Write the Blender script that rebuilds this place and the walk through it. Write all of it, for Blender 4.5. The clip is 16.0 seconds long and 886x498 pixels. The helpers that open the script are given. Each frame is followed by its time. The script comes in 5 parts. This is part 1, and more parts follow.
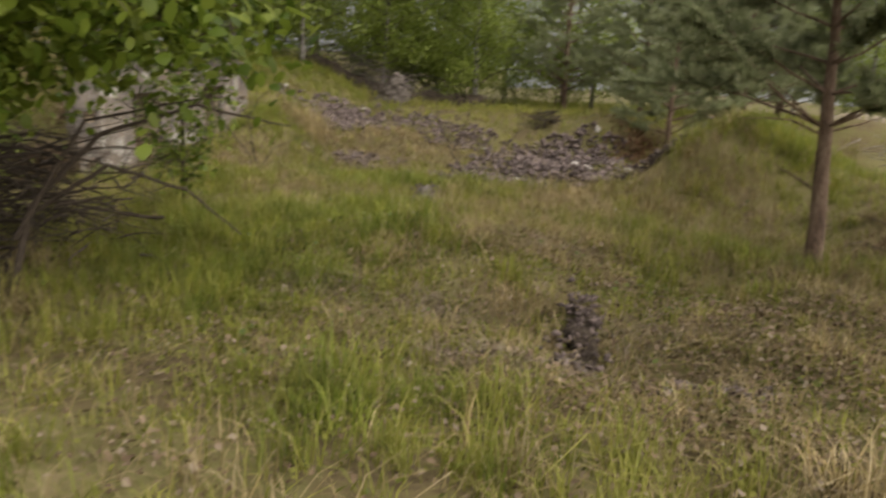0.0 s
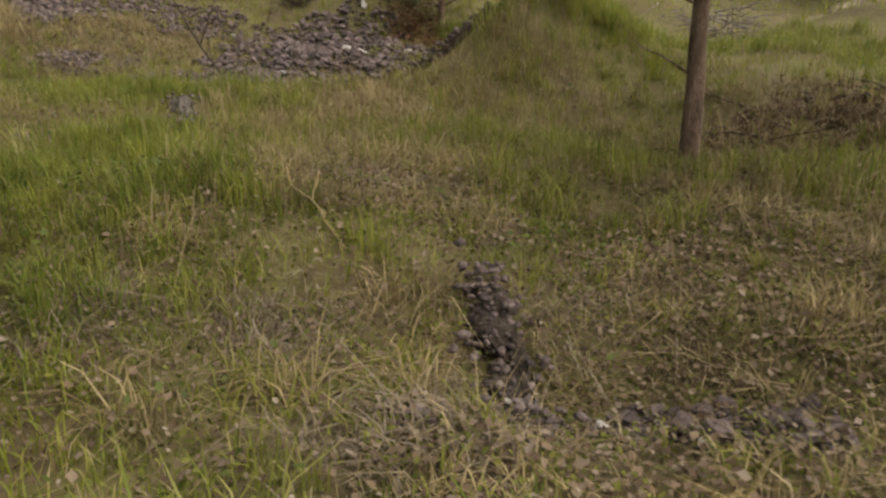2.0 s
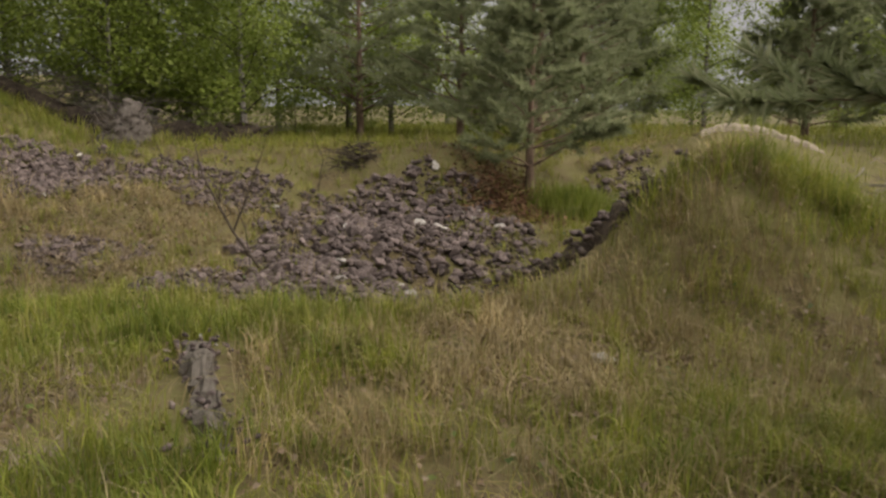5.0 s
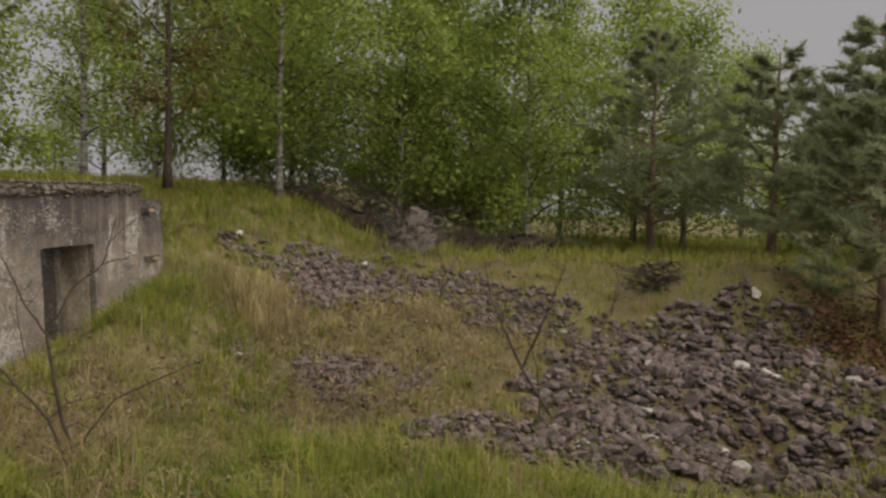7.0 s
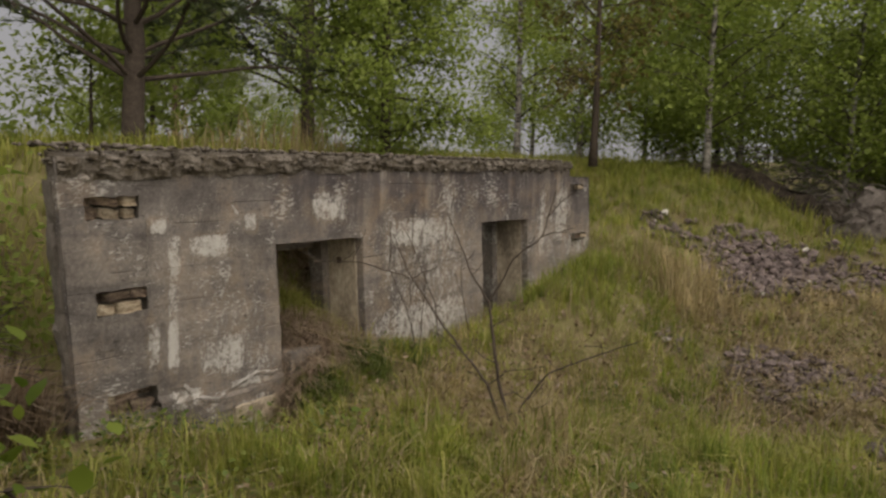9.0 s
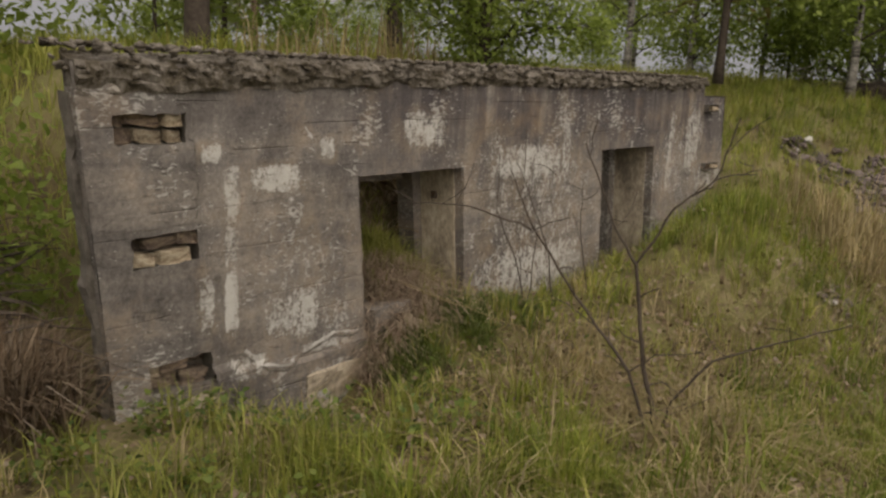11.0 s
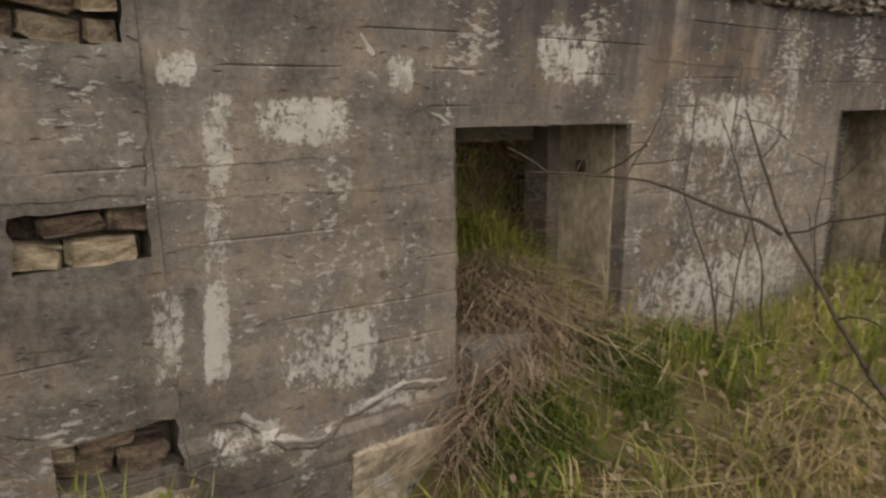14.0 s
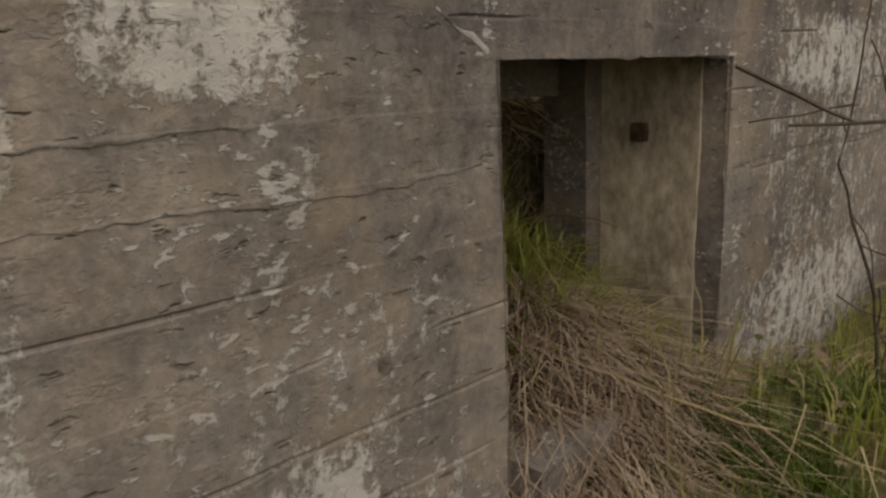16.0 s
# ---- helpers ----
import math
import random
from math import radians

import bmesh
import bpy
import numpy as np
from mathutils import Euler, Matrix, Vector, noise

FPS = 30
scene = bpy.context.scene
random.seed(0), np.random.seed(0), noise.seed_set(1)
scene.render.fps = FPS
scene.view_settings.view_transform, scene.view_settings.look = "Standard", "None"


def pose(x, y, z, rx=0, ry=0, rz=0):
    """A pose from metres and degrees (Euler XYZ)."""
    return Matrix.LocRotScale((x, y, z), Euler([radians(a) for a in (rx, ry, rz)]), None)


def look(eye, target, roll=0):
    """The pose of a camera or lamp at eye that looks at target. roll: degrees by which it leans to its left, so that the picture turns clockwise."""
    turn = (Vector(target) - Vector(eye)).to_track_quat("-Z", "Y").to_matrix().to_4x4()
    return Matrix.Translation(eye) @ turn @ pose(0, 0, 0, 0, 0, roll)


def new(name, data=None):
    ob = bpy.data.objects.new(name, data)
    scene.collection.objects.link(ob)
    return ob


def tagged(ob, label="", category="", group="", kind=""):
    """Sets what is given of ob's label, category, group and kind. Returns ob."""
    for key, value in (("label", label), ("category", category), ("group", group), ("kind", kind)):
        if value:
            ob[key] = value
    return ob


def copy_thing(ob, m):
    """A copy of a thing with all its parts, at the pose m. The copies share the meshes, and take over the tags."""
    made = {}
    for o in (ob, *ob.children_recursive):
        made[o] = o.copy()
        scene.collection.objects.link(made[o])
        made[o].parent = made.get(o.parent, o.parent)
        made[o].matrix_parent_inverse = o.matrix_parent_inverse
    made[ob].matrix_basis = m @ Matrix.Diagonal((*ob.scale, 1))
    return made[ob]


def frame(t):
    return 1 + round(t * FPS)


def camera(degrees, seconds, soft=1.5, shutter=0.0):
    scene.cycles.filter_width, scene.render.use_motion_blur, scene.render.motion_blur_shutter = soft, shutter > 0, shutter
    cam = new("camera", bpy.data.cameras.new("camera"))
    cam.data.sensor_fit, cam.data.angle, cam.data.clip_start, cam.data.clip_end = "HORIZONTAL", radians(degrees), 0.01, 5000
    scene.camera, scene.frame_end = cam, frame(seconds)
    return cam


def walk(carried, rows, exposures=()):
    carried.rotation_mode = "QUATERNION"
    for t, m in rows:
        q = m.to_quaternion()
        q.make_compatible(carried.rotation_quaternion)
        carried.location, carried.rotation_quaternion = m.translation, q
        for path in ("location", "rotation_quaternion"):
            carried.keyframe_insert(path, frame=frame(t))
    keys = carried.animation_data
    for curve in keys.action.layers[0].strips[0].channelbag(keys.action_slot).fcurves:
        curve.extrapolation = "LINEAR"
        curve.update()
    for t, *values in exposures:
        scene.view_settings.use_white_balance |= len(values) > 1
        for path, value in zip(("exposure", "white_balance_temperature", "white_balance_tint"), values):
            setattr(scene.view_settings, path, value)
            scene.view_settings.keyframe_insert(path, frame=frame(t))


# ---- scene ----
import collections

cam = camera(58.4, 16.0, 2.5, 0.2)
PATH = [
    (0, (5.895, -9.894, 0.259), (5.737, -7.942, -0.15), 3.1),
    (0.5, (5.737, -9.355, 0.235), (6.09, -7.407, -0.049), 2.6),
    (1, (5.562, -9.002, 0.32), (6.147, -7.122, -0.028), 3.0),
    (1.5, (5.425, -8.356, 0.329), (5.972, -6.518, -0.238), 1.7),
    (2, (5.346, -7.736, 0.227), (5.812, -5.913, -0.451), 1.3),
    (2.5, (5.252, -7.209, 0.165), (5.709, -5.362, -0.452), 1.1),
    (3, (5.078, -6.665, 0.177), (5.648, -4.815, -0.325), 0.4),
    (3.2, (5.02, -6.38, 0.177), (5.64, -4.532, -0.27), 0.2),
    (5.3, (5.226, -3.617, 0.384), (5.528, -1.671, 0.035), 1.1),
    (5.5, (5.182, -3.385, 0.398), (5.391, -1.428, 0.045), 1.8),
    (6, (5.003, -2.894, 0.375), (5.031, -0.928, 0.006), 2.5),
    (6.5, (4.894, -2.594, 0.442), (4.789, -0.613, 0.188), 2.2),
    (7, (4.91, -2.402, 0.43), (4.666, -0.419, 0.333), 1.4),
    (7.5, (4.916, -2.214, 0.441), (4.489, -0.262, 0.356), 0.9),
    (8, (4.785, -2.172, 0.422), (4.093, -0.298, 0.333), 1.0),
    (8.5, (4.65, -2.102, 0.376), (3.675, -0.359, 0.269), 1.5),
    (9, (4.575, -2.057, 0.354), (3.4, -0.447, 0.187), 1.6),
    (9.2, (4.563, -2.051, 0.346), (3.348, -0.475, 0.146), 1.6),
    (11.3, (3.441, -1.016, 0.373), (2.128, 0.442, -0.015), 2.7),
    (11.5, (3.354, -0.898, 0.381), (2.02, 0.544, 0.006), 2.6),
    (12, (3.096, -0.647, 0.421), (1.741, 0.772, 0.033), 3.2),
    (12.5, (2.928, -0.427, 0.384), (1.552, 0.966, -0.024), 3.6),
    (13, (2.809, -0.199, 0.248), (1.41, 1.169, -0.164), 3.4),
    (13.5, (2.576, 0.015, 0.167), (1.176, 1.363, -0.305), 4.4),
    (14, (2.268, 0.239, 0.058), (0.737, 1.447, -0.387), 3.4),
    (14.5, (1.956, 0.519, 0.047), (0.318, 1.573, -0.406), 2.5),
    (15, (1.478, 0.545, -0.164), (0.0, 1.851, -0.497), 2.9),
    (15.5, (1.178, 0.72, -0.207), (-0.229, 2.094, -0.568), 1.1),
    (16, (0.969, 0.899, -0.154), (-0.378, 2.304, -0.615), 0.8),
]
walk(cam, [(t, look(eye, target, roll)) for t, eye, target, roll in PATH], [(0.0, 0.56, 6750, 13), (0.5, 0.56, 6750, 13), (1.0, 0.48, 6750, 13), (2.0, 0.47, 6750, 13), (3.0, 0.58, 6750, 13), (5.5, 0.37, 6750, 13), (6.5, 0.3, 6750, 13), (7.5, 0.07, 6750, 13), (12.5, 0.13, 6750, 13), (14.5, 0.12, 6750, 13), (16.0, -0.2, 6750, 13)])

# ---- world and light ----
world = bpy.data.worlds.new("overcast_sky")
scene.world = world
world.use_nodes = True
wn, wl = world.node_tree.nodes, world.node_tree.links
sky = wn.new("ShaderNodeTexSky")
sky.sky_type = "NISHITA"
sky.sun_disc = False
sky.sun_elevation, sky.sun_rotation = radians(47.6), radians(114)
sky.dust_density, sky.air_density = 6.0, 1.0
cloud = wn.new("ShaderNodeMixRGB")
cloud.inputs[0].default_value = 0.82
cloud.inputs[2].default_value = (6.4, 6.4, 6.5, 1)
wl.new(sky.outputs[0], cloud.inputs[1])
wl.new(cloud.outputs[0], wn["Background"].inputs[0])
wn["Background"].inputs[1].default_value = 0.056
sun = new("sun", bpy.data.lights.new("sun", "SUN"))
sun.data.energy, sun.data.angle, sun.data.color = 4.3, radians(110), (1.0, 0.96, 0.89)
sun.matrix_world = look((20, -9, 24), (0, 0, 0))

# ---- terrain heights ----
LUMPS = [(5.0, -2.8, 2.0, 1.0, 0.23), (6.6, -4.6, 1.2, 0.8, -0.2), (6.8, -4.95, 0.75, 0.5, -0.24), (5.7, -3.9, 0.45, 0.45, 0.14), (7.5, -3.0, 0.8, 0.7, -0.2), (0.2, 1.72, 0.42, 0.48, -0.4), (8.8, -0.4, 1.4, 1.4, -0.31), (9.25, 2.45, 1.3, 0.95, 1.2), (10.6, 4.5, 1.0, 1.1, 1.15), (14.8, 2.2, 2.0, 2.0, 1.13),
         (6.2, 3.5, 1.2, 0.8, -0.6), (11.5, 0.5, 1.6, 2.5, 0.54), (7.2, 4.9, 1.1, 0.9, -0.57), (2.8, 4.0, 1.1, 1.3, -0.3), (1.0, 5.5, 0.8, 1.5, 0.8), (0.4, 7.2, 0.7, 0.9, 0.3),
         (8.0, 9.2, 1.3, 1.2, 0.67), (5.2, 9.4, 1.4, 1.0, 0.1), (2.8, 7.8, 1.2, 1.2, 0.37), (0.3, 3.1, 0.6, 0.5, 0.2), (5.3, 5.4, 1.2, 1.0, -0.19), (14.0, 9.6, 1.8, 1.3, 0.75), (16.3, 4.2, 1.6, 1.3, 0.8)]


def ease(a, b, x):
    t = np.clip((np.asarray(x, float) - a) / (b - a), 0, 1)
    return t * t * (3 - 2 * t)


def wobble(x, y, size, seed):
    """Smooth waves of about that size, from -1 to 1."""
    r = np.random.RandomState(seed)
    total = 0
    for _ in range(5):
        a, k, p = r.uniform(0, 6.283), r.uniform(0.7, 1.6) * 6.283 / size, r.uniform(0, 6.283)
        total = total + np.sin(k * (x * np.cos(a) + y * np.sin(a)) + p)
    return total / 3.2


def height(x, y):
    x, y = np.asarray(x, float), np.asarray(y, float)
    z = -1.3 + 0.85 * ease(7.5, 11.5, y) * ease(2, 5, x) + 0.9 * ease(7, 12, y) * (1 - ease(2, 5, x))
    z = z + (1 - ease(-0.5, 2.5, x)) * ease(6, 8.5, y) * (1 - ease(13, 20, y))
    for a, b, s, q, h in LUMPS:
        z = z + h * np.exp(-((x - a) / s) ** 2 - ((y - b) / q) ** 2)
    bank = (1 - ease(-2.3, -1.3, x)) * ease(-0.6, 1.6, y)
    z = z + bank * np.maximum(0.5 + 0.02 * y - z, 0)
    heap = np.exp(-((x + 0.45) / 0.46) ** 2 - ((y - 2.48) / 0.5) ** 2)
    z = z + 0.58 * heap + 0.92 * np.exp(-((x + 1.0) / 0.32) ** 4 - ((y - 2.8) / 1.15) ** 4)
    z = z + 0.035 * wobble(x, y, 1.3, 3) + 0.015 * wobble(x, y, 0.4, 4)
    far = np.hypot(x - 5, y - 3)
    return z + 1.2 * ease(25, 70, far) * wobble(x, y, 60, 5)


def hz(x, y):
    return float(height(x, y))


# ---- materials ----
def principled(name, rough=0.8):
    m = bpy.data.materials.new(name)
    m.use_nodes = True
    b = m.node_tree.nodes["Principled BSDF"]
    b.inputs["Roughness"].default_value = rough
    b.inputs["Specular IOR Level"].default_value = 0.25
    return m, m.node_tree.nodes, m.node_tree.links, b


def ramp_node(n, l, source, stops):
    r = n.new("ShaderNodeValToRGB")
    e = r.color_ramp.elements
    while len(e) < len(stops):
        e.new(0.5)
    for k, (p, c) in zip(e, stops):
        k.position, k.color = p, (*c, 1)
    l.new(source, r.inputs[0])
    return r.outputs[0]


def noise_node(n, l, scale, detail=5, rough=0.6, stretch=None, coord="Object"):
    tc = n.new("ShaderNodeTexCoord")
    t = n.new("ShaderNodeTexNoise")
    t.inputs["Scale"].default_value, t.inputs["Detail"].default_value, t.inputs["Roughness"].default_value = scale, detail, rough
    out = tc.outputs[coord]
    if stretch:
        mp = n.new("ShaderNodeMapping")
        mp.inputs["Scale"].default_value = stretch
        l.new(out, mp.inputs[0])
        out = mp.outputs[0]
    l.new(out, t.inputs["Vector"])
    return t.outputs["Fac"]


def mix_node(n, l, fac, a, b, mode="MIX"):
    m = n.new("ShaderNodeMixRGB")
    m.blend_type = mode
    for i, v in enumerate((fac, a, b)):
        if isinstance(v, bpy.types.NodeSocket):
            l.new(v, m.inputs[i])
        elif i == 0:
            m.inputs[0].default_value = v
        else:
            m.inputs[i].default_value = (*v, 1)
    return m.outputs[0]


def math_node(n, l, op, a, b=None, clamp=False):
    m = n.new("ShaderNodeMath")
    m.operation, m.use_clamp = op, clamp
    for i, v in enumerate((a, b)):
        if isinstance(v, bpy.types.NodeSocket):
            l.new(v, m.inputs[i])
        elif v is not None:
            m.inputs[i].default_value = v
    return m.outputs[0]


def bump_node(n, l, b, source, strength, distance):
    k = n.new("ShaderNodeBump")
    k.inputs["Strength"].default_value, k.inputs["Distance"].default_value = strength, distance
    l.new(source, k.inputs["Height"])
    l.new(k.outputs[0], b.inputs["Normal"])


def island_material(name, stops, rough=0.7, through_light=0.0, patch=None, clump=0.0):
    """A colour that changes from piece to piece, and in patches over the ground."""
    m, n, l, b = principled(name, rough)
    g = n.new("ShaderNodeNewGeometry")
    col = ramp_node(n, l, g.outputs["Random Per Island"], stops)
    if clump:
        lump = ramp_node(n, l, noise_node(n, l, 2.6, 3, 0.65), [(0.33, (1 - clump,) * 3), (0.5, (1, 1, 1)), (0.67, (1 + 1.1 * clump, 1 + clump, 1 + 0.8 * clump))])
        col = mix_node(n, l, 1.0, col, lump, "MULTIPLY")
    if patch:
        big = ramp_node(n, l, noise_node(n, l, patch[0], 3), [(0.4, (0, 0, 0)), (0.62, (1, 1, 1))])
        col = mix_node(n, l, math_node(n, l, "MULTIPLY", big, patch[2]), col, patch[1])
    l.new(col, b.inputs["Base Color"])
    if through_light:
        t = n.new("ShaderNodeBsdfTranslucent")
        l.new(col, t.inputs[0])
        mx = n.new("ShaderNodeMixShader")
        mx.inputs[0].default_value = through_light
        l.new(b.outputs[0], mx.inputs[1])
        l.new(t.outputs[0], mx.inputs[2])
        l.new(mx.outputs[0], n["Material Output"].inputs[0])
    return m


def mottled(name, stops, scale, rough=0.85, bump=0.5, distance=0.02, stretch=None, fine=8, random_tint=0.0):
    m, n, l, b = principled(name, rough)
    f1 = noise_node(n, l, scale, 6, 0.65, stretch)
    f2 = noise_node(n, l, scale * fine, 4, 0.7, stretch)
    f = math_node(n, l, "ADD", math_node(n, l, "MULTIPLY", f1, 0.65), math_node(n, l, "MULTIPLY", f2, 0.35))
    col = ramp_node(n, l, f, stops)
    if random_tint:
        oi = n.new("ShaderNodeObjectInfo")
        g = n.new("ShaderNodeNewGeometry")
        both = math_node(n, l, "FRACT", math_node(n, l, "ADD", oi.outputs["Random"], g.outputs["Random Per Island"]))
        tint = ramp_node(n, l, both, [(0, (1 - random_tint,) * 3), (1, (1 + random_tint,) * 3)])
        col = mix_node(n, l, 1.0, col, tint, "MULTIPLY")
    l.new(col, b.inputs["Base Color"])
    bump_node(n, l, b, f, bump, distance)
    return m


M = {}
M["soil"] = mottled("soil_and_moss", [(0.36, (0.05, 0.036, 0.02)), (0.45, (0.11, 0.085, 0.04)), (0.52, (0.115, 0.108, 0.036)), (0.6, (0.155, 0.125, 0.062)), (0.68, (0.2, 0.155, 0.09))], 0.9, 0.95, 1.0, 0.05, fine=22)
M["grass"] = island_material("grass_blades", [(0.0, (0.125, 0.155, 0.018)), (0.45, (0.195, 0.226, 0.032)), (0.8, (0.275, 0.28, 0.052)), (1.0, (0.35, 0.31, 0.11))], 0.6, 0.4, patch=(0.7, (0.285, 0.275, 0.072), 0.5), clump=0.38)
M["lush"] = island_material("lush_grass_blades", [(0.0, (0.1, 0.14, 0.018)), (0.5, (0.16, 0.2, 0.03)), (0.85, (0.215, 0.245, 0.045)), (1.0, (0.27, 0.25, 0.09))], 0.55, 0.45, clump=0.35)
M["straw"] = island_material("dry_grass_blades", [(0.0, (0.17, 0.125, 0.055)), (0.5, (0.3, 0.235, 0.11)), (1.0, (0.43, 0.355, 0.21))], 0.8, 0.25, patch=(0.9, (0.19, 0.15, 0.07), 0.55), clump=0.35)
M["litter"] = island_material("dead_leaf_litter", [(0.0, (0.07, 0.045, 0.025)), (0.5, (0.17, 0.12, 0.075)), (0.85, (0.21, 0.16, 0.11)), (1.0, (0.25, 0.2, 0.15))], 0.85, 0.1)
M["thatch_straw"] = island_material("reddish_dead_grass", [(0.0, (0.16, 0.105, 0.065)), (0.5, (0.3, 0.22, 0.15)), (1.0, (0.46, 0.37, 0.27))], 0.85, 0.2)
M["grey_stem"] = island_material("grey_dead_stems", [(0.0, (0.11, 0.082, 0.055)), (0.5, (0.19, 0.15, 0.105)), (1.0, (0.3, 0.25, 0.185))], 0.9, 0.1)
M["bracken"] = island_material("dead_bracken", [(0.0, (0.08, 0.055, 0.028)), (0.6, (0.17, 0.125, 0.06)), (1.0, (0.27, 0.2, 0.11))], 0.85, 0.15)
M["pale_litter"] = island_material("bleached_leaf_bits", [(0.0, (0.06, 0.04, 0.024)), (0.5, (0.13, 0.098, 0.062)), (0.9, (0.2, 0.16, 0.105)), (1.0, (0.3, 0.255, 0.19))], 0.9, 0.1)
M["moss"] = island_material("olive_moss", [(0.0, (0.06, 0.065, 0.012)), (0.6, (0.12, 0.13, 0.022)), (1.0, (0.19, 0.185, 0.04))], 0.8, 0.2, clump=0.3)
M["herb"] = island_material("herb_leaves", [(0.0, (0.045, 0.07, 0.012)), (0.6, (0.09, 0.12, 0.02)), (1.0, (0.14, 0.16, 0.03))], 0.5, 0.3)
M["birch_leaf"] = island_material("birch_leaves", [(0.0, (0.155, 0.205, 0.036)), (0.5, (0.225, 0.285, 0.055)), (1.0, (0.315, 0.37, 0.1))], 0.5, 0.62)
M["aspen_leaf"] = island_material("aspen_leaves", [(0.0, (0.06, 0.1, 0.012)), (0.5, (0.12, 0.165, 0.02)), (1.0, (0.21, 0.255, 0.045))], 0.4, 0.45)
M["bronze_leaf"] = island_material("bronze_young_leaves", [(0.0, (0.09, 0.075, 0.025)), (0.6, (0.15, 0.125, 0.04)), (1.0, (0.19, 0.18, 0.05))], 0.5, 0.45)
M["needle"] = island_material("pine_needles", [(0.0, (0.17, 0.2, 0.095)), (0.6, (0.25, 0.28, 0.145)), (1.0, (0.34, 0.345, 0.21))], 0.5, 0.5)
# pine needles again, with the shade of a backlit crown put into the colour
M["shaded_needle"] = island_material("shaded_pine_needles", [(0.0, (0.035, 0.05, 0.018)), (0.7, (0.06, 0.08, 0.028)), (1.0, (0.1, 0.11, 0.045))], 0.5, 0.3)
M["old_wood"] = mottled("dark_weathered_wood", [(0.36, (0.05, 0.04, 0.034)), (0.5, (0.12, 0.102, 0.088)), (0.66, (0.22, 0.192, 0.168))], 9, 0.95, 1.0, 0.03)
M["rust"] = island_material("fallen_pine_needles", [(0.0, (0.06, 0.028, 0.014)), (0.6, (0.14, 0.07, 0.035)), (1.0, (0.22, 0.13, 0.07))], 0.85, 0.1)
M["pine_bark"] = mottled("pine_bark", [(0.36, (0.045, 0.03, 0.022)), (0.5, (0.16, 0.108, 0.076)), (0.66, (0.3, 0.225, 0.165))], 9, 0.9, 1.0, 0.02, (1, 1, 0.3))
M["birch_bark"] = mottled("birch_bark", [(0.42, (0.035, 0.03, 0.025)), (0.52, (0.24, 0.22, 0.19)), (0.7, (0.5, 0.48, 0.44))], 4, 0.7, 0.5, 0.01, (0.5, 0.5, 2.5))
M["twig"] = mottled("dark_twig_bark", [(0.35, (0.03, 0.022, 0.016)), (0.7, (0.09, 0.07, 0.052))], 20, 0.85, 0.4, 0.005)
M["dead_wood"] = mottled("grey_dead_wood", [(0.3, (0.1, 0.085, 0.07)), (0.7, (0.27, 0.24, 0.2))], 14, 0.9, 0.6, 0.008)
M["stone"] = mottled("rubble_stone", [(0.36, (0.048, 0.035, 0.032)), (0.5, (0.112, 0.086, 0.078)), (0.66, (0.2, 0.162, 0.148))], 7, 0.9, 0.7, 0.02, random_tint=0.45)
M["pale_stone"] = mottled("pale_rubble_stone", [(0.3, (0.27, 0.25, 0.22)), (0.7, (0.48, 0.45, 0.41))], 9, 0.9, 0.6, 0.015, random_tint=0.2)
M["rust_earth"] = mottled("red_brown_earth", [(0.36, (0.03, 0.02, 0.013)), (0.5, (0.1, 0.066, 0.042)), (0.66, (0.19, 0.14, 0.095))], 5, 0.95, 0.9, 0.03, random_tint=0.3)
M["root_earth"] = mottled("dark_root_earth", [(0.36, (0.016, 0.012, 0.009)), (0.5, (0.045, 0.034, 0.025)), (0.66, (0.12, 0.095, 0.07))], 6, 0.95, 1.0, 0.04)
M["sand"] = mottled("pale_sandy_slab", [(0.36, (0.14, 0.115, 0.08)), (0.5, (0.26, 0.22, 0.16)), (0.66, (0.38, 0.33, 0.26))], 4, 0.95, 0.6, 0.02)
M["brick"] = mottled("weathered_brick", [(0.36, (0.07, 0.05, 0.04)), (0.46, (0.17, 0.125, 0.095)), (0.54, (0.27, 0.2, 0.14)), (0.64, (0.48, 0.4, 0.28))], 2.2, 0.95, 1.0, 0.05, random_tint=0.6, fine=5)
M["pale_brick"] = mottled("pale_eroded_brick", [(0.36, (0.15, 0.11, 0.075)), (0.48, (0.33, 0.26, 0.175)), (0.64, (0.52, 0.45, 0.33))], 3, 0.95, 1.0, 0.04, random_tint=0.35, fine=5)
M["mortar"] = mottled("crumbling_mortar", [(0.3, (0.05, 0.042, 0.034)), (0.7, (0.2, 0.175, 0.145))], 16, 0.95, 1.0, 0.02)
M["cream"] = mottled("pale_cream_render", [(0.36, (0.14, 0.115, 0.085)), (0.47, (0.27, 0.225, 0.165)), (0.55, (0.38, 0.32, 0.235)), (0.66, (0.52, 0.45, 0.34))], 4, 0.9, 0.7, 0.015, (1, 1, 0.5))
M["slab"] = mottled("eroded_rough_concrete", [(0.36, (0.024, 0.018, 0.012)), (0.44, (0.06, 0.048, 0.03)), (0.52, (0.12, 0.102, 0.082)), (0.58, (0.165, 0.144, 0.118)), (0.66, (0.3, 0.267, 0.226))], 9, 0.95, 1.0, 0.022, fine=6)


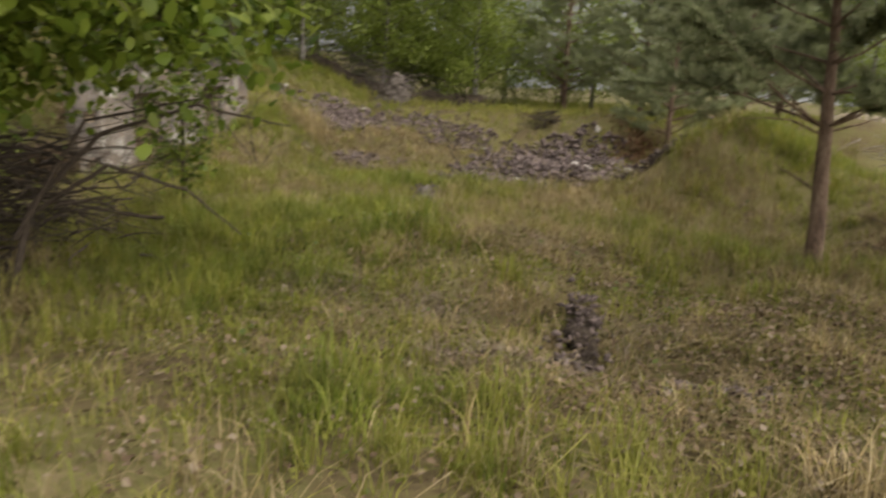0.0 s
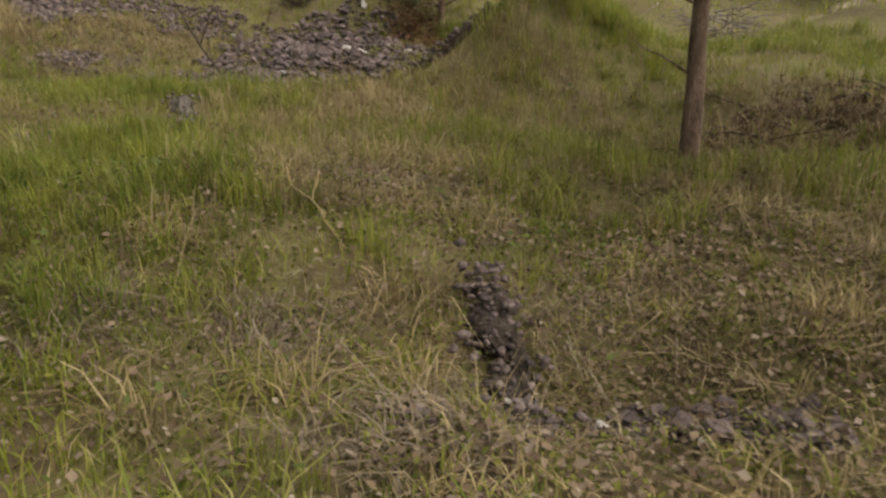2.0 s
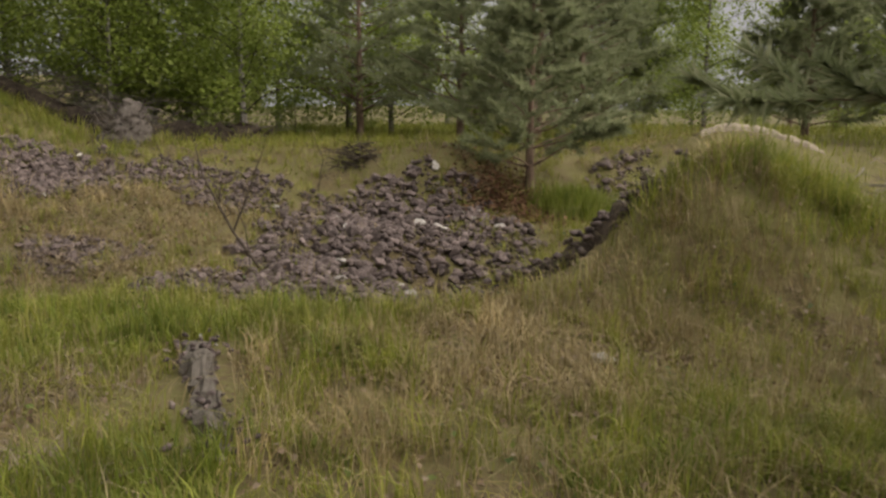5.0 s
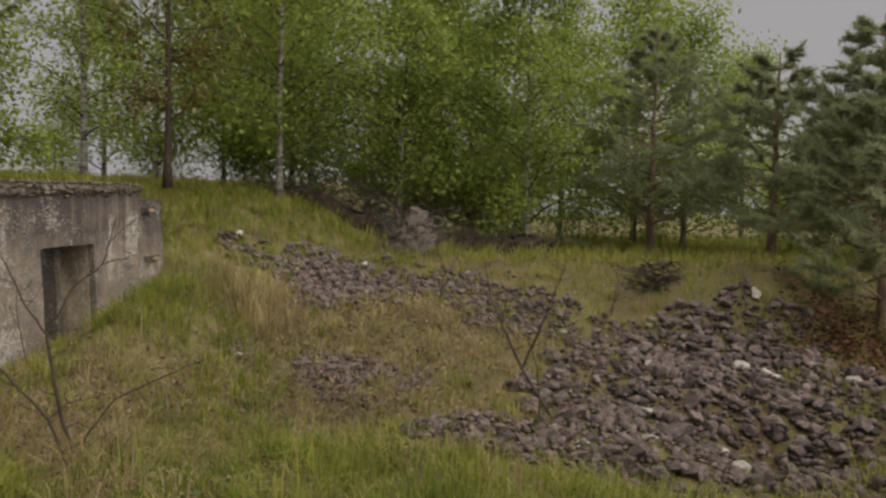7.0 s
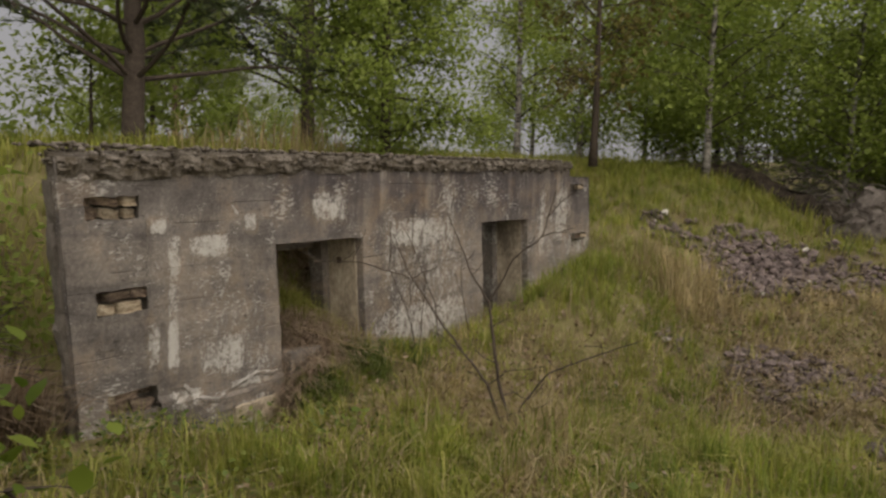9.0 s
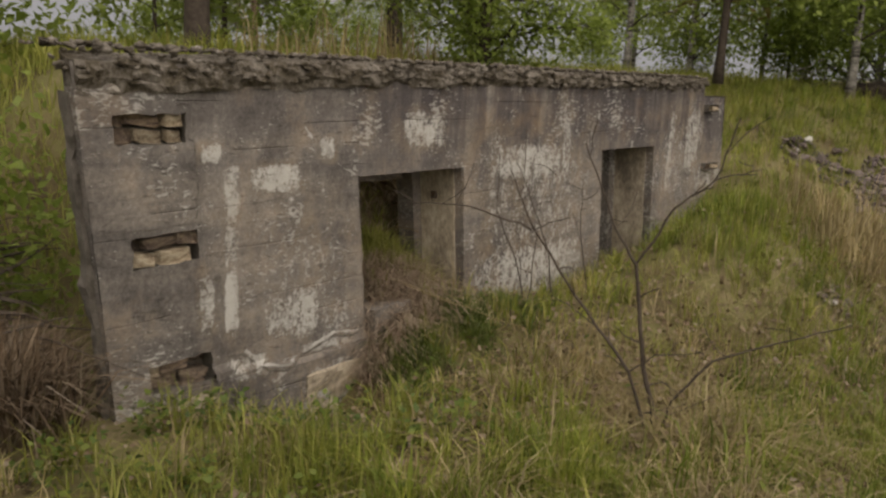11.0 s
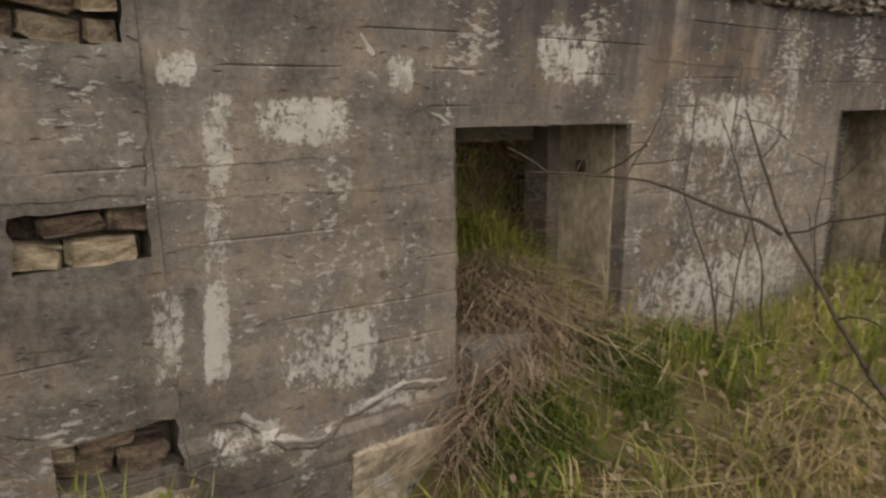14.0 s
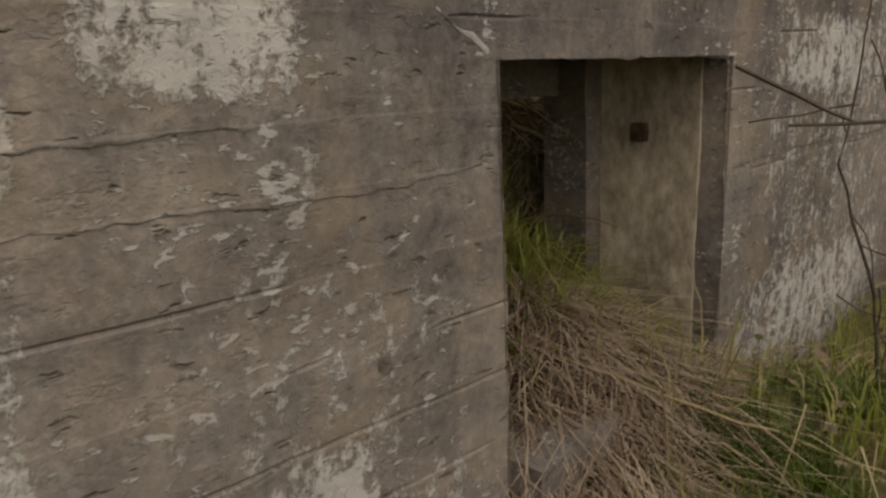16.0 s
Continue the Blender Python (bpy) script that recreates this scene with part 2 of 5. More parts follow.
def concrete(name):
    """Board-marked concrete with dark run-off streaks and white lime patches where they lie on the wall."""
    m, n, l, b = principled(name, 0.9)
    tc = n.new("ShaderNodeTexCoord")
    sep = n.new("ShaderNodeSeparateXYZ")
    l.new(tc.outputs["Object"], sep.inputs[0])
    y, z = sep.outputs[1], sep.outputs[2]
    big = noise_node(n, l, 1.5, 4, 0.6, (1, 1, 0.6))
    mid = noise_node(n, l, 6, 6, 0.72)
    fine = noise_node(n, l, 42, 5, 0.75)
    grain = math_node(n, l, "ADD", math_node(n, l, "MULTIPLY", big, 0.36), math_node(n, l, "ADD", math_node(n, l, "MULTIPLY", mid, 0.34), math_node(n, l, "MULTIPLY", fine, 0.3)))
    col = ramp_node(n, l, grain, [(0.38, (0.064, 0.055, 0.049)), (0.46, (0.122, 0.107, 0.094)), (0.53, (0.178, 0.157, 0.137)), (0.62, (0.29, 0.26, 0.228))])
    # boards of differing tone
    tone = noise_node(n, l, 3.2, 3, 0.6, (1, 0.16, 2.2))
    col = mix_node(n, l, 1.0, col, ramp_node(n, l, tone, [(0.36, (0.8, 0.8, 0.81)), (0.5, (1, 1, 1)), (0.64, (1.16, 1.14, 1.1))]), "MULTIPLY")
    # pores: small dark pits drawn out along the boards
    pore = ramp_node(n, l, noise_node(n, l, 30, 3, 0.6, (1, 0.42, 1.25)), [(0.3, (1, 1, 1)), (0.37, (0, 0, 0))])
    col = mix_node(n, l, math_node(n, l, "MULTIPLY", pore, 0.6), col, (0.06, 0.05, 0.042))
    # dark run-off, long in z, below the roof on the middle stretch
    streak = noise_node(n, l, 2.4, 4, 0.65, (1, 3.2, 0.16))
    run = ramp_node(n, l, streak, [(0.4, (0, 0, 0)), (0.54, (1, 1, 1))])
    zone = n.new("ShaderNodeMapRange")
    for i, v in ((1, -0.3), (2, 0.18), (3, 0.0), (4, 0.88)):
        zone.inputs[i].default_value = v
    l.new(z, zone.inputs[0])
    yz = n.new("ShaderNodeMapRange")
    for i, v in ((1, 1.7), (2, 2.5), (3, 0.25), (4, 1.0)):
        yz.inputs[i].default_value = v
    l.new(y, yz.inputs[0])
    run = math_node(n, l, "ADD", math_node(n, l, "MULTIPLY", run, 0.62), 0.38)
    dark = math_node(n, l, "MULTIPLY", math_node(n, l, "MULTIPLY", run, zone.outputs[0]), yz.outputs[0])
    col = mix_node(n, l, dark, col, (0.055, 0.046, 0.047))
    # white lime: patches with ragged edges
    rag = noise_node(n, l, 12, 7, 0.78, (1, 1.2, 0.8))
    rag2 = noise_node(n, l, 38, 4, 0.75)
    edge = math_node(n, l, "ADD", math_node(n, l, "MULTIPLY", rag, 0.7), math_node(n, l, "MULTIPLY", rag2, 0.45))
    lime = None
    for y0, y1, z0, z1, cover in LIME:
        d = []
        for v, a, c in ((y, y0, y1), (z, z0, z1)):
            k = math_node(n, l, "ABSOLUTE", math_node(n, l, "SUBTRACT", v, (a + c) / 2))
            d.append(math_node(n, l, "DIVIDE", k, (c - a) / 2))
        inside = math_node(n, l, "SUBTRACT", cover, math_node(n, l, "ADD", math_node(n, l, "POWER", d[0], 4.5), math_node(n, l, "POWER", d[1], 4.5)))
        lime = inside if lime is None else math_node(n, l, "MAXIMUM", lime, inside)
    k = math_node(n, l, "ADD", math_node(n, l, "MAXIMUM", lime, -0.25), math_node(n, l, "MULTIPLY", math_node(n, l, "SUBTRACT", edge, 0.58), 5.4))
    white = ramp_node(n, l, k, [(0.3, (0, 0, 0)), (0.46, (0.45, 0.45, 0.45)), (0.78, (1, 1, 1))])
    # small white flakes, thick in some stretches
    speck = noise_node(n, l, 42, 5, 0.68, (1, 0.5, 1.25))
    thick = noise_node(n, l, 2.3, 4, 0.6)
    chips = ramp_node(n, l, math_node(n, l, "ADD", speck, math_node(n, l, "MULTIPLY", math_node(n, l, "SUBTRACT", thick, 0.52), 0.75)), [(0.606, (0, 0, 0)), (0.645, (1, 1, 1))])
    white = math_node(n, l, "MAXIMUM", white, math_node(n, l, "MULTIPLY", chips, 0.75))
    col = mix_node(n, l, math_node(n, l, "MULTIPLY", white, 0.85), col, mix_node(n, l, mid, (0.32, 0.302, 0.265), (0.58, 0.555, 0.505)))
    # warm stain round the lime
    halo = n.new("ShaderNodeMapRange")
    for i, v in ((1, -4.0), (2, 0.2), (3, 0.0), (4, 0.34)):
        halo.inputs[i].default_value = v
    l.new(lime, halo.inputs[0])
    warm = ramp_node(n, l, noise_node(n, l, 5, 5, 0.7), [(0.42, (0, 0, 0)), (0.62, (1, 1, 1))])
    warm = math_node(n, l, "MULTIPLY", math_node(n, l, "MULTIPLY", warm, halo.outputs[0]), math_node(n, l, "SUBTRACT", 1.0, white))
    col = mix_node(n, l, warm, col, (0.27, 0.205, 0.135))
    # ochre stain
    och = math_node(n, l, "MULTIPLY", ramp_node(n, l, noise_node(n, l, 3.0, 5, 0.7), [(0.52, (0, 0, 0)), (0.68, (1, 1, 1))]), 0.3)
    col = mix_node(n, l, och, col, (0.2, 0.125, 0.06))
    l.new(col, b.inputs["Base Color"])
    flake = ramp_node(n, l, noise_node(n, l, 13, 5, 0.7, (1, 0.75, 1.6)), [(0.34, (0, 0, 0)), (0.45, (1, 1, 1))])
    col = mix_node(n, l, math_node(n, l, "MULTIPLY", math_node(n, l, "SUBTRACT", 1.0, flake), 0.16), col, (0.09, 0.075, 0.062))
    l.new(col, b.inputs["Base Color"])
    bump_node(n, l, b, math_node(n, l, "ADD", math_node(n, l, "ADD", grain, math_node(n, l, "MULTIPLY", flake, 0.1)), math_node(n, l, "SUBTRACT", math_node(n, l, "MULTIPLY", white, 0.16), math_node(n, l, "MULTIPLY", pore, 0.3))), 1.0, 0.016)
    return m


# white patches on the wall: from y, to y, from z, to z, cover
LIME = [(1.27, 1.62, -0.22, -0.05, 0.95), (1.1, 1.22, -0.38, -0.02, 0.75), (1.1, 1.2, -0.62, -0.36, 0.62), (1.1, 1.2, -1.0, -0.6, 1.0), (0.97, 1.1, -0.04, 0.07, 0.95), (1.55, 1.65, -0.42, -0.26, 0.3),
        (1.34, 1.62, -1.08, -0.78, 0.6), (1.53, 1.77, -1.12, -0.76, 0.75), (1.72, 2.02, -1.16, -0.86, 0.42), (1.08, 1.42, -1.26, -1.1, 0.7), (1.58, 2.02, -1.2, -1.12, 0.75), (1.6, 2.2, -1.7, -1.25, 0.7),
        (2.4, 2.86, 0.0, 0.26, 0.75), (1.74, 1.87, -0.05, 0.1, 0.85), (0.94, 1.06, -0.98, -0.58, 0.6), (3.3, 4.35, -0.28, 0.04, 0.72), (3.05, 4.9, -1.25, -0.72, 0.62), (4.25, 4.4, -0.4, 0.32, 0.6), (3.3, 3.5, -0.9, 0.3, 0.3),
        (6.1, 6.26, -0.6, 0.38, 0.65), (6.45, 6.85, -0.4, 0.42, 0.6), (6.7, 7.6, -0.55, -0.2, 0.55), (1.25, 2.05, -1.15, -0.3, 0.14), (3.05, 4.9, -1.1, 0.2, 0.28), (5.85, 6.8, -0.7, 0.3, 0.22), (0.48, 0.95, -1.6, -1.17, 0.5)]
M["concrete"] = concrete("weathered_concrete")


# ---- mesh helpers ----
def mesh_from(name, verts, faces, mat, smooth=False):
    me = bpy.data.meshes.new(name)
    me.from_pydata([tuple(v) for v in verts], [], faces)
    me.materials.append(mat)
    if smooth:
        me.polygons.foreach_set("use_smooth", [True] * len(me.polygons))
    me.update()
    return me


def mesh_arrays(name, verts, tris, mat):
    """A mesh of triangles from arrays."""
    me = bpy.data.meshes.new(name)
    verts, tris = np.asarray(verts, np.float32).reshape(-1, 3), np.asarray(tris, np.int32).reshape(-1, 3)
    me.vertices.add(len(verts))
    me.vertices.foreach_set("co", verts.ravel())
    me.loops.add(tris.size)
    me.loops.foreach_set("vertex_index", tris.ravel())
    me.polygons.add(len(tris))
    me.polygons.foreach_set("loop_start", np.arange(0, tris.size, 3, dtype=np.int32))
    me.polygons.foreach_set("loop_total", np.full(len(tris), 3, np.int32))
    me.materials.append(mat)
    me.update(calc_edges=True)
    return me


def thing(name, at, label, category, group=""):
    ob = new(name)
    ob.location = at
    ob.empty_display_size = 0.1
    return tagged(ob, label, category, group)


def part(name, data, parent, label="", kind=""):
    """One mesh object under a thing or a part; a bmesh or mesh in the parent's own space."""
    ob = new(name, data)
    ob.parent = parent
    return tagged(ob, label, "", "", kind)


def tube(points, radii, sides=7):
    """Rings round a line, with closed ends: vertices and faces."""
    pts = [Vector(p) for p in points]
    verts, faces = [], []
    for i, p in enumerate(pts):
        d = (pts[min(i + 1, len(pts) - 1)] - pts[max(i - 1, 0)]).normalized()
        u = d.orthogonal().normalized() if abs(d.z) > 0.95 else d.cross(Vector((0, 0, 1))).normalized()
        v = d.cross(u)
        for k in range(sides):
            a = 6.2832 * k / sides
            verts.append(p + (u * math.cos(a) + v * math.sin(a)) * radii[i])
    for i in range(len(pts) - 1):
        for k in range(sides):
            a, b = i * sides + k, i * sides + (k + 1) % sides
            faces.append((a, b, b + sides, a + sides))
    faces.append(tuple(range(sides - 1, -1, -1)))
    faces.append(tuple(range((len(pts) - 1) * sides, len(pts) * sides)))
    return verts, faces


def joined(pieces):
    verts, faces = [], []
    for v, f in pieces:
        o = len(verts)
        verts += list(v)
        faces += [tuple(i + o for i in g) for g in f]
    return verts, faces


def limb(rng, start, direction, length, radius, droop=0.0, bend=0.15, steps=6):
    """A tapered, uneven limb: its points and radii."""
    p, d = Vector(start), Vector(direction).normalized()
    pts, rad = [p.copy()], [radius]
    for i in range(steps):
        d = (d + Vector((rng.uniform(-bend, bend), rng.uniform(-bend, bend), rng.uniform(-bend, bend) - droop))).normalized()
        p = p + d * (length / steps)
        pts.append(p.copy())
        rad.append(max(radius * (1 - 0.85 * (i + 1) / steps), 0.0025))
    return pts, rad


def leaf_cloud(name, rng, centres, count, spread, size, mat, flat=0.5, hang=0.0, rounded=False):
    """Separate folded leaves scattered about the centres."""
    c = np.asarray(centres, float)
    i = rng.randint(0, len(c), count)
    p = c[i] + rng.normal(0, 1, (count, 3)) * spread
    a = rng.uniform(0, 6.283, count)
    tilt = rng.normal(0, flat, count) - hang
    d = np.stack([np.cos(a) * np.cos(tilt), np.sin(a) * np.cos(tilt), np.sin(tilt)], 1)
    s = np.stack([-np.sin(a), np.cos(a), rng.normal(0, 0.5, count)], 1)
    s /= np.linalg.norm(s, axis=1, keepdims=True)
    n = np.cross(d, s)
    k = size * rng.uniform(0.6, 1.3, count)[:, None]
    if rounded:
        v = [p]
        for f, w in ((0.3, 0.33), (0.65, 0.34)):
            v += [p + d * k * f + s * k * w + n * k * 0.08]
        v += [p + d * k]
        for f, w in ((0.65, 0.34), (0.3, 0.33)):
            v += [p + d * k * f - s * k * w + n * k * 0.08]
        o = np.arange(count)[:, None] * 6
        return mesh_arrays(name, np.stack(v, 1).reshape(-1, 3), np.concatenate([o + [0, 1, 5], o + [1, 2, 5], o + [2, 4, 5], o + [2, 3, 4]], 1), mat)
    tip, left, right = p + d * k, p + d * k * 0.45 + s * k * 0.38 + n * k * 0.1, p + d * k * 0.45 - s * k * 0.38 + n * k * 0.1
    v = np.stack([p, left, tip, right], 1).reshape(-1, 3)
    o = np.arange(count)[:, None] * 4
    t = np.concatenate([o + [0, 1, 2], o + [0, 2, 3]], 1)
    return mesh_arrays(name, v, t, mat)


def needle_cloud(name, rng, anchors, ways, per, length, width, mat):
    """Tufts of needles: each anchor carries a brush of thin blades along its way."""
    a, w = np.repeat(np.asarray(anchors, float), per, 0), np.repeat(np.asarray(ways, float), per, 0)
    n = len(a)
    d = w + rng.normal(0, 0.62, (n, 3))
    d /= np.linalg.norm(d, axis=1, keepdims=True)
    s = np.cross(d, rng.normal(0, 1, (n, 3)))
    s /= np.linalg.norm(s, axis=1, keepdims=True)
    base = a + w * rng.uniform(-0.6, 0.6, (n, 1)) * length
    k = length * rng.uniform(0.7, 1.2, (n, 1))
    v = np.stack([base - s * width, base + s * width, base + d * k], 1).reshape(-1, 3)
    return mesh_arrays(name, v, np.arange(3 * n).reshape(-1, 3), mat)


def blades(name, xs, ys, heights, widths, rng, mat, lean=0.45, zfun=height, sink=0.02):
    """Bent tapered blades standing on the ground."""
    n = len(xs)
    z = zfun(xs, ys) - sink
    a = rng.uniform(0, 6.283, n)
    b = a + rng.uniform(-0.6, 0.6, n) + 1.57
    dx, dy = np.cos(a), np.sin(a)
    sx, sy = np.cos(b) * widths, np.sin(b) * widths
    k = np.abs(rng.normal(0, lean, n)) + 0.08
    h = heights
    p = np.stack([xs, ys, z], 1)
    mid = p + np.stack([dx * k * h * 0.35, dy * k * h * 0.35, h * 0.6], 1)
    tip = p + np.stack([dx * k * h * 1.1, dy * k * h * 1.1, h * np.clip(1.05 - 0.35 * k, 0.3, 1)], 1)
    s = np.stack([sx, sy, np.zeros(n)], 1)
    v = np.stack([p - s, p + s, mid + s * 0.8, mid - s * 0.8, tip], 1).reshape(-1, 3)
    o = np.arange(n)[:, None] * 5
    t = np.concatenate([o + [0, 1, 2], o + [0, 2, 3], o + [3, 2, 4]], 1)
    return mesh_arrays(name, v, t, mat)


# ---- ground: one sheet to the horizon ----
def spaced(a, b, step, reach, growth=1.22):
    core = list(np.arange(a, b, step))
    d, lo, hi = step, [], []
    while (sum(lo) if lo else 0) < reach:
        d *= growth
        lo.append(d)
    left = [a - s for s in np.cumsum(lo)][::-1]
    right = [core[-1] + s for s in np.cumsum(lo)]
    return np.array(left + core + right)


gx, gy = spaced(-3, 14, 0.13, 600), spaced(-10, 15, 0.13, 600)
GX, GY = np.meshgrid(gx, gy)
GZ = height(GX, GY)
nx, ny = len(gx), len(gy)
idx = np.arange(nx * ny).reshape(ny, nx)
q = np.stack([idx[:-1, :-1], idx[:-1, 1:], idx[1:, 1:], idx[1:, :-1]], -1).reshape(-1, 4)
ground_mesh = mesh_arrays("ground", np.stack([GX, GY, GZ], -1), np.concatenate([q[:, [0, 1, 2]], q[:, [0, 2, 3]]]), M["soil"])
ground_mesh.polygons.foreach_set("use_smooth", [True] * len(ground_mesh.polygons))
tagged(new("ground", ground_mesh), "uneven earth ground with moss and dead grass", "ground", kind="structure")

# ---- bunker ----
BY0, BY1 = 0.36, 6.86


def settle(x, y, z):
    """The old shell has sunk and leans a little along its length."""
    return (x, y - 0.085 * z + 0.015, z + 0.022 * (y - 2.0))


bunker = thing("bunker", (0, 0, 0), "ruined grey concrete bunker front half sunk in grass", "bunker")
DOORS = [(2.02, 3.0, -0.15), (4.86, 5.8, -0.11)]
NICHES = [(0.51, 0.9, 0.09, 0.25), (0.53, 0.9, -0.51, -0.34), (0.55, 0.92, -1.17, -1.0)]
END_NICHES = [(6.95, 7.2, 0.2, 0.27), (6.98, 7.28, -0.42, -0.35)]
JOINTS = [-1.63, -1.48, -1.33, -1.19, -1.05, -0.92, -0.77, -0.62, -0.48, -0.345, -0.24, -0.08, 0.05, 0.18, 0.3]


def wall_x(y, z):
    r = noise.fractal(Vector((0.3, y * 2.2, z * 2.2)), 1.0, 2.0, 4) * 0.008 + noise.noise(Vector((4.1, y * 14, z * 14))) * 0.003
    k = min(range(len(JOINTS)), key=lambda i: abs(z - JOINTS[i]))
    r += 0.004 * math.sin(sum(z > j for j in JOINTS) * 12.9)
    if abs(z - JOINTS[k]) < 0.003 and noise.noise(Vector((7.7, y * 1.9, k * 3.1))) > 0.14:
        r -= 0.006
    if y < 0.93:
        r += 0.014
    if z < -1.14 + 0.06 * math.sin(3 * y) and 0.9 < y < 2.3:
        r += 0.03
    r -= 0.05 if y > BY1 else 0.0
    return r


def chipped(y, z):
    """How far a spot on a niche's or door's rim is broken away."""
    for a, b, c, d, much in [(*q, 0.022) for q in NICHES] + [(a, b, -3.0, t, 0.013) for a, b, t in DOORS]:
        if a - 1e-6 <= y <= b + 1e-6 and c - 1e-6 <= z <= d + 1e-6:
            k = abs(noise.noise(Vector((5.5, y * 19, z * 19)))) * much + abs(noise.noise(Vector((5.5, y * 47, z * 47)))) * much * 0.6
            dy = k if abs(y - a) < 1e-6 else -k if abs(y - b) < 1e-6 else 0.0
            dz = -k if abs(z - d) < 1e-6 else k if abs(z - c) < 1e-6 else 0.0
            return dy, dz
    return 0.0, 0.0


def build_front():
    ys = set(np.round(np.arange(BY0, 7.5, 0.045), 4)) | {7.5, BY1, BY1 + 0.004, 0.925, 0.935}
    zs = set(np.round(np.arange(-1.9, 0.36, 0.04), 4)) | {0.36, 0.4, 0.44, 0.47}
    for j in JOINTS:
        zs |= {round(j - 0.0055, 4), j, round(j + 0.0055, 4)}
    for a, b, c, d in [(a, b, -1.9, t) for a, b, t in DOORS] + NICHES + END_NICHES:
        ys |= {a, b}
        zs |= {c, d}
    ys, zs = sorted(ys), sorted(v for v in zs if v <= 0.47)
    holes = [(a, b, -3, t) for a, b, t in DOORS] + NICHES + END_NICHES + [(BY1, 9.0, 0.36, 1.0)]
    verts, faces, key = [], [], {}

    def vert(i, j):
        if (i, j) not in key:
            y, z = ys[i], zs[j]
            key[i, j] = len(verts)
            dy, dz = chipped(y, z)
            verts.append(settle(wall_x(y, z), y + dy, z + dz + 0.012 * noise.noise(Vector((3.3, y * 1.4, z * 2)))))
        return key[i, j]
    for i in range(len(ys) - 1):
        for j in range(len(zs) - 1):
            yc, zc = (ys[i] + ys[i + 1]) / 2, (zs[j] + zs[j + 1]) / 2
            if any(a < yc < b and c < zc < d for a, b, c, d in holes):
                continue
            faces.append((vert(i, j), vert(i + 1, j), vert(i + 1, j + 1), vert(i, j + 1)))

    sets = collections.defaultdict(lambda: ([], []))

    def quad(name, *p):
        v, f = sets[name]
        f.append(tuple(range(len(v), len(v) + len(p))))
        v.extend(settle(*q) for q in p)
    back = -0.5
    for k, (a, b, t) in enumerate(DOORS):
        s = ("door_reveal", k)
        quad(s, (0.005, a, -1.9), (0.005, a, t), (back, a, t), (back, a, -1.9))
        quad(s, (0.005, b, t), (0.005, b, -1.9), (back, b, -1.9), (back, b, t))
        quad(s, (0.005, a, t), (0.005, b, t), (back, b, t), (back, a, t))
    for i, (a, b, c, d) in enumerate(NICHES + END_NICHES):
        s, k, f = ("niche", i), -0.1, 0.01
        quad(s, (f, a, c), (f, a, d), (k, a, d), (k, a, c))
        quad(s, (f, b, d), (f, b, c), (k, b, c), (k, b, d))
        quad(s, (f, a, d), (f, b, d), (k, b, d), (k, a, d))
        quad(s, (f, b, c), (f, a, c), (k, a, c), (k, b, c))
        quad(s, (k, a, c), (k, a, d), (k, b, d), (k, b, c))
    cuts = [BY0] + [v for d in DOORS for v in d[:2]] + [7.5]
    rear = ("rear_face", 0)
    for a, b in zip(cuts[0::2], cuts[1::2]):
        lo, hi = (-0.17, -0.08) if a == BY0 else (back, back)
        quad(rear, (lo, a, -1.9), (hi, a, 0.36), (back, b, 0.36), (back, b, -1.9))
    for a, b, t in DOORS:
        quad(rear, (back, a, t), (back, a, 0.36), (back, b, 0.36), (back, b, t))
    quad(rear, (0.012, BY0, -1.9), (0.012, BY0, 0.36), (-0.08, BY0, 0.36), (-0.17, BY0, -1.9))
    quad(rear, (-0.05, 7.5, 0.36), (-0.05, 7.5, -1.9), (back, 7.5, -1.9), (back, 7.5, 0.36))
    quad(rear, (0.0, BY0, 0.44), (0.0, BY1, 0.44), (back, BY1, 0.44), (back, 2.02, 0.44), (-0.08, BY0, 0.44))
    quad(rear, (-0.04, BY1, 0.36), (-0.04, 7.5, 0.36), (back, 7.5, 0.36), (back, BY1, 0.36))
    quad(rear, (-0.01, BY1, 0.47), (-0.01, BY1, 0.36), (back, BY1, 0.36), (back, BY1, 0.47))
    quad(rear, (-0.08, BY0, 0.36), (-0.08, BY0, 0.44), (back, 2.02, 0.44), (back, 2.02, 0.36))
    quad(rear, (back, 2.02, 0.36), (back, 2.02, 0.44), (back, BY1, 0.44), (back, BY1, 0.36))
    for (name, _), (v, f) in sets.items():
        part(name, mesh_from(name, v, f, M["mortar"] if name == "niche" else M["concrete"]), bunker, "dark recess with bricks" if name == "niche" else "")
    return mesh_from("front_wall", verts, faces, M["concrete"])


front_wall = part("front_wall", build_front(), bunker, "board-marked grey concrete with white lime stains")


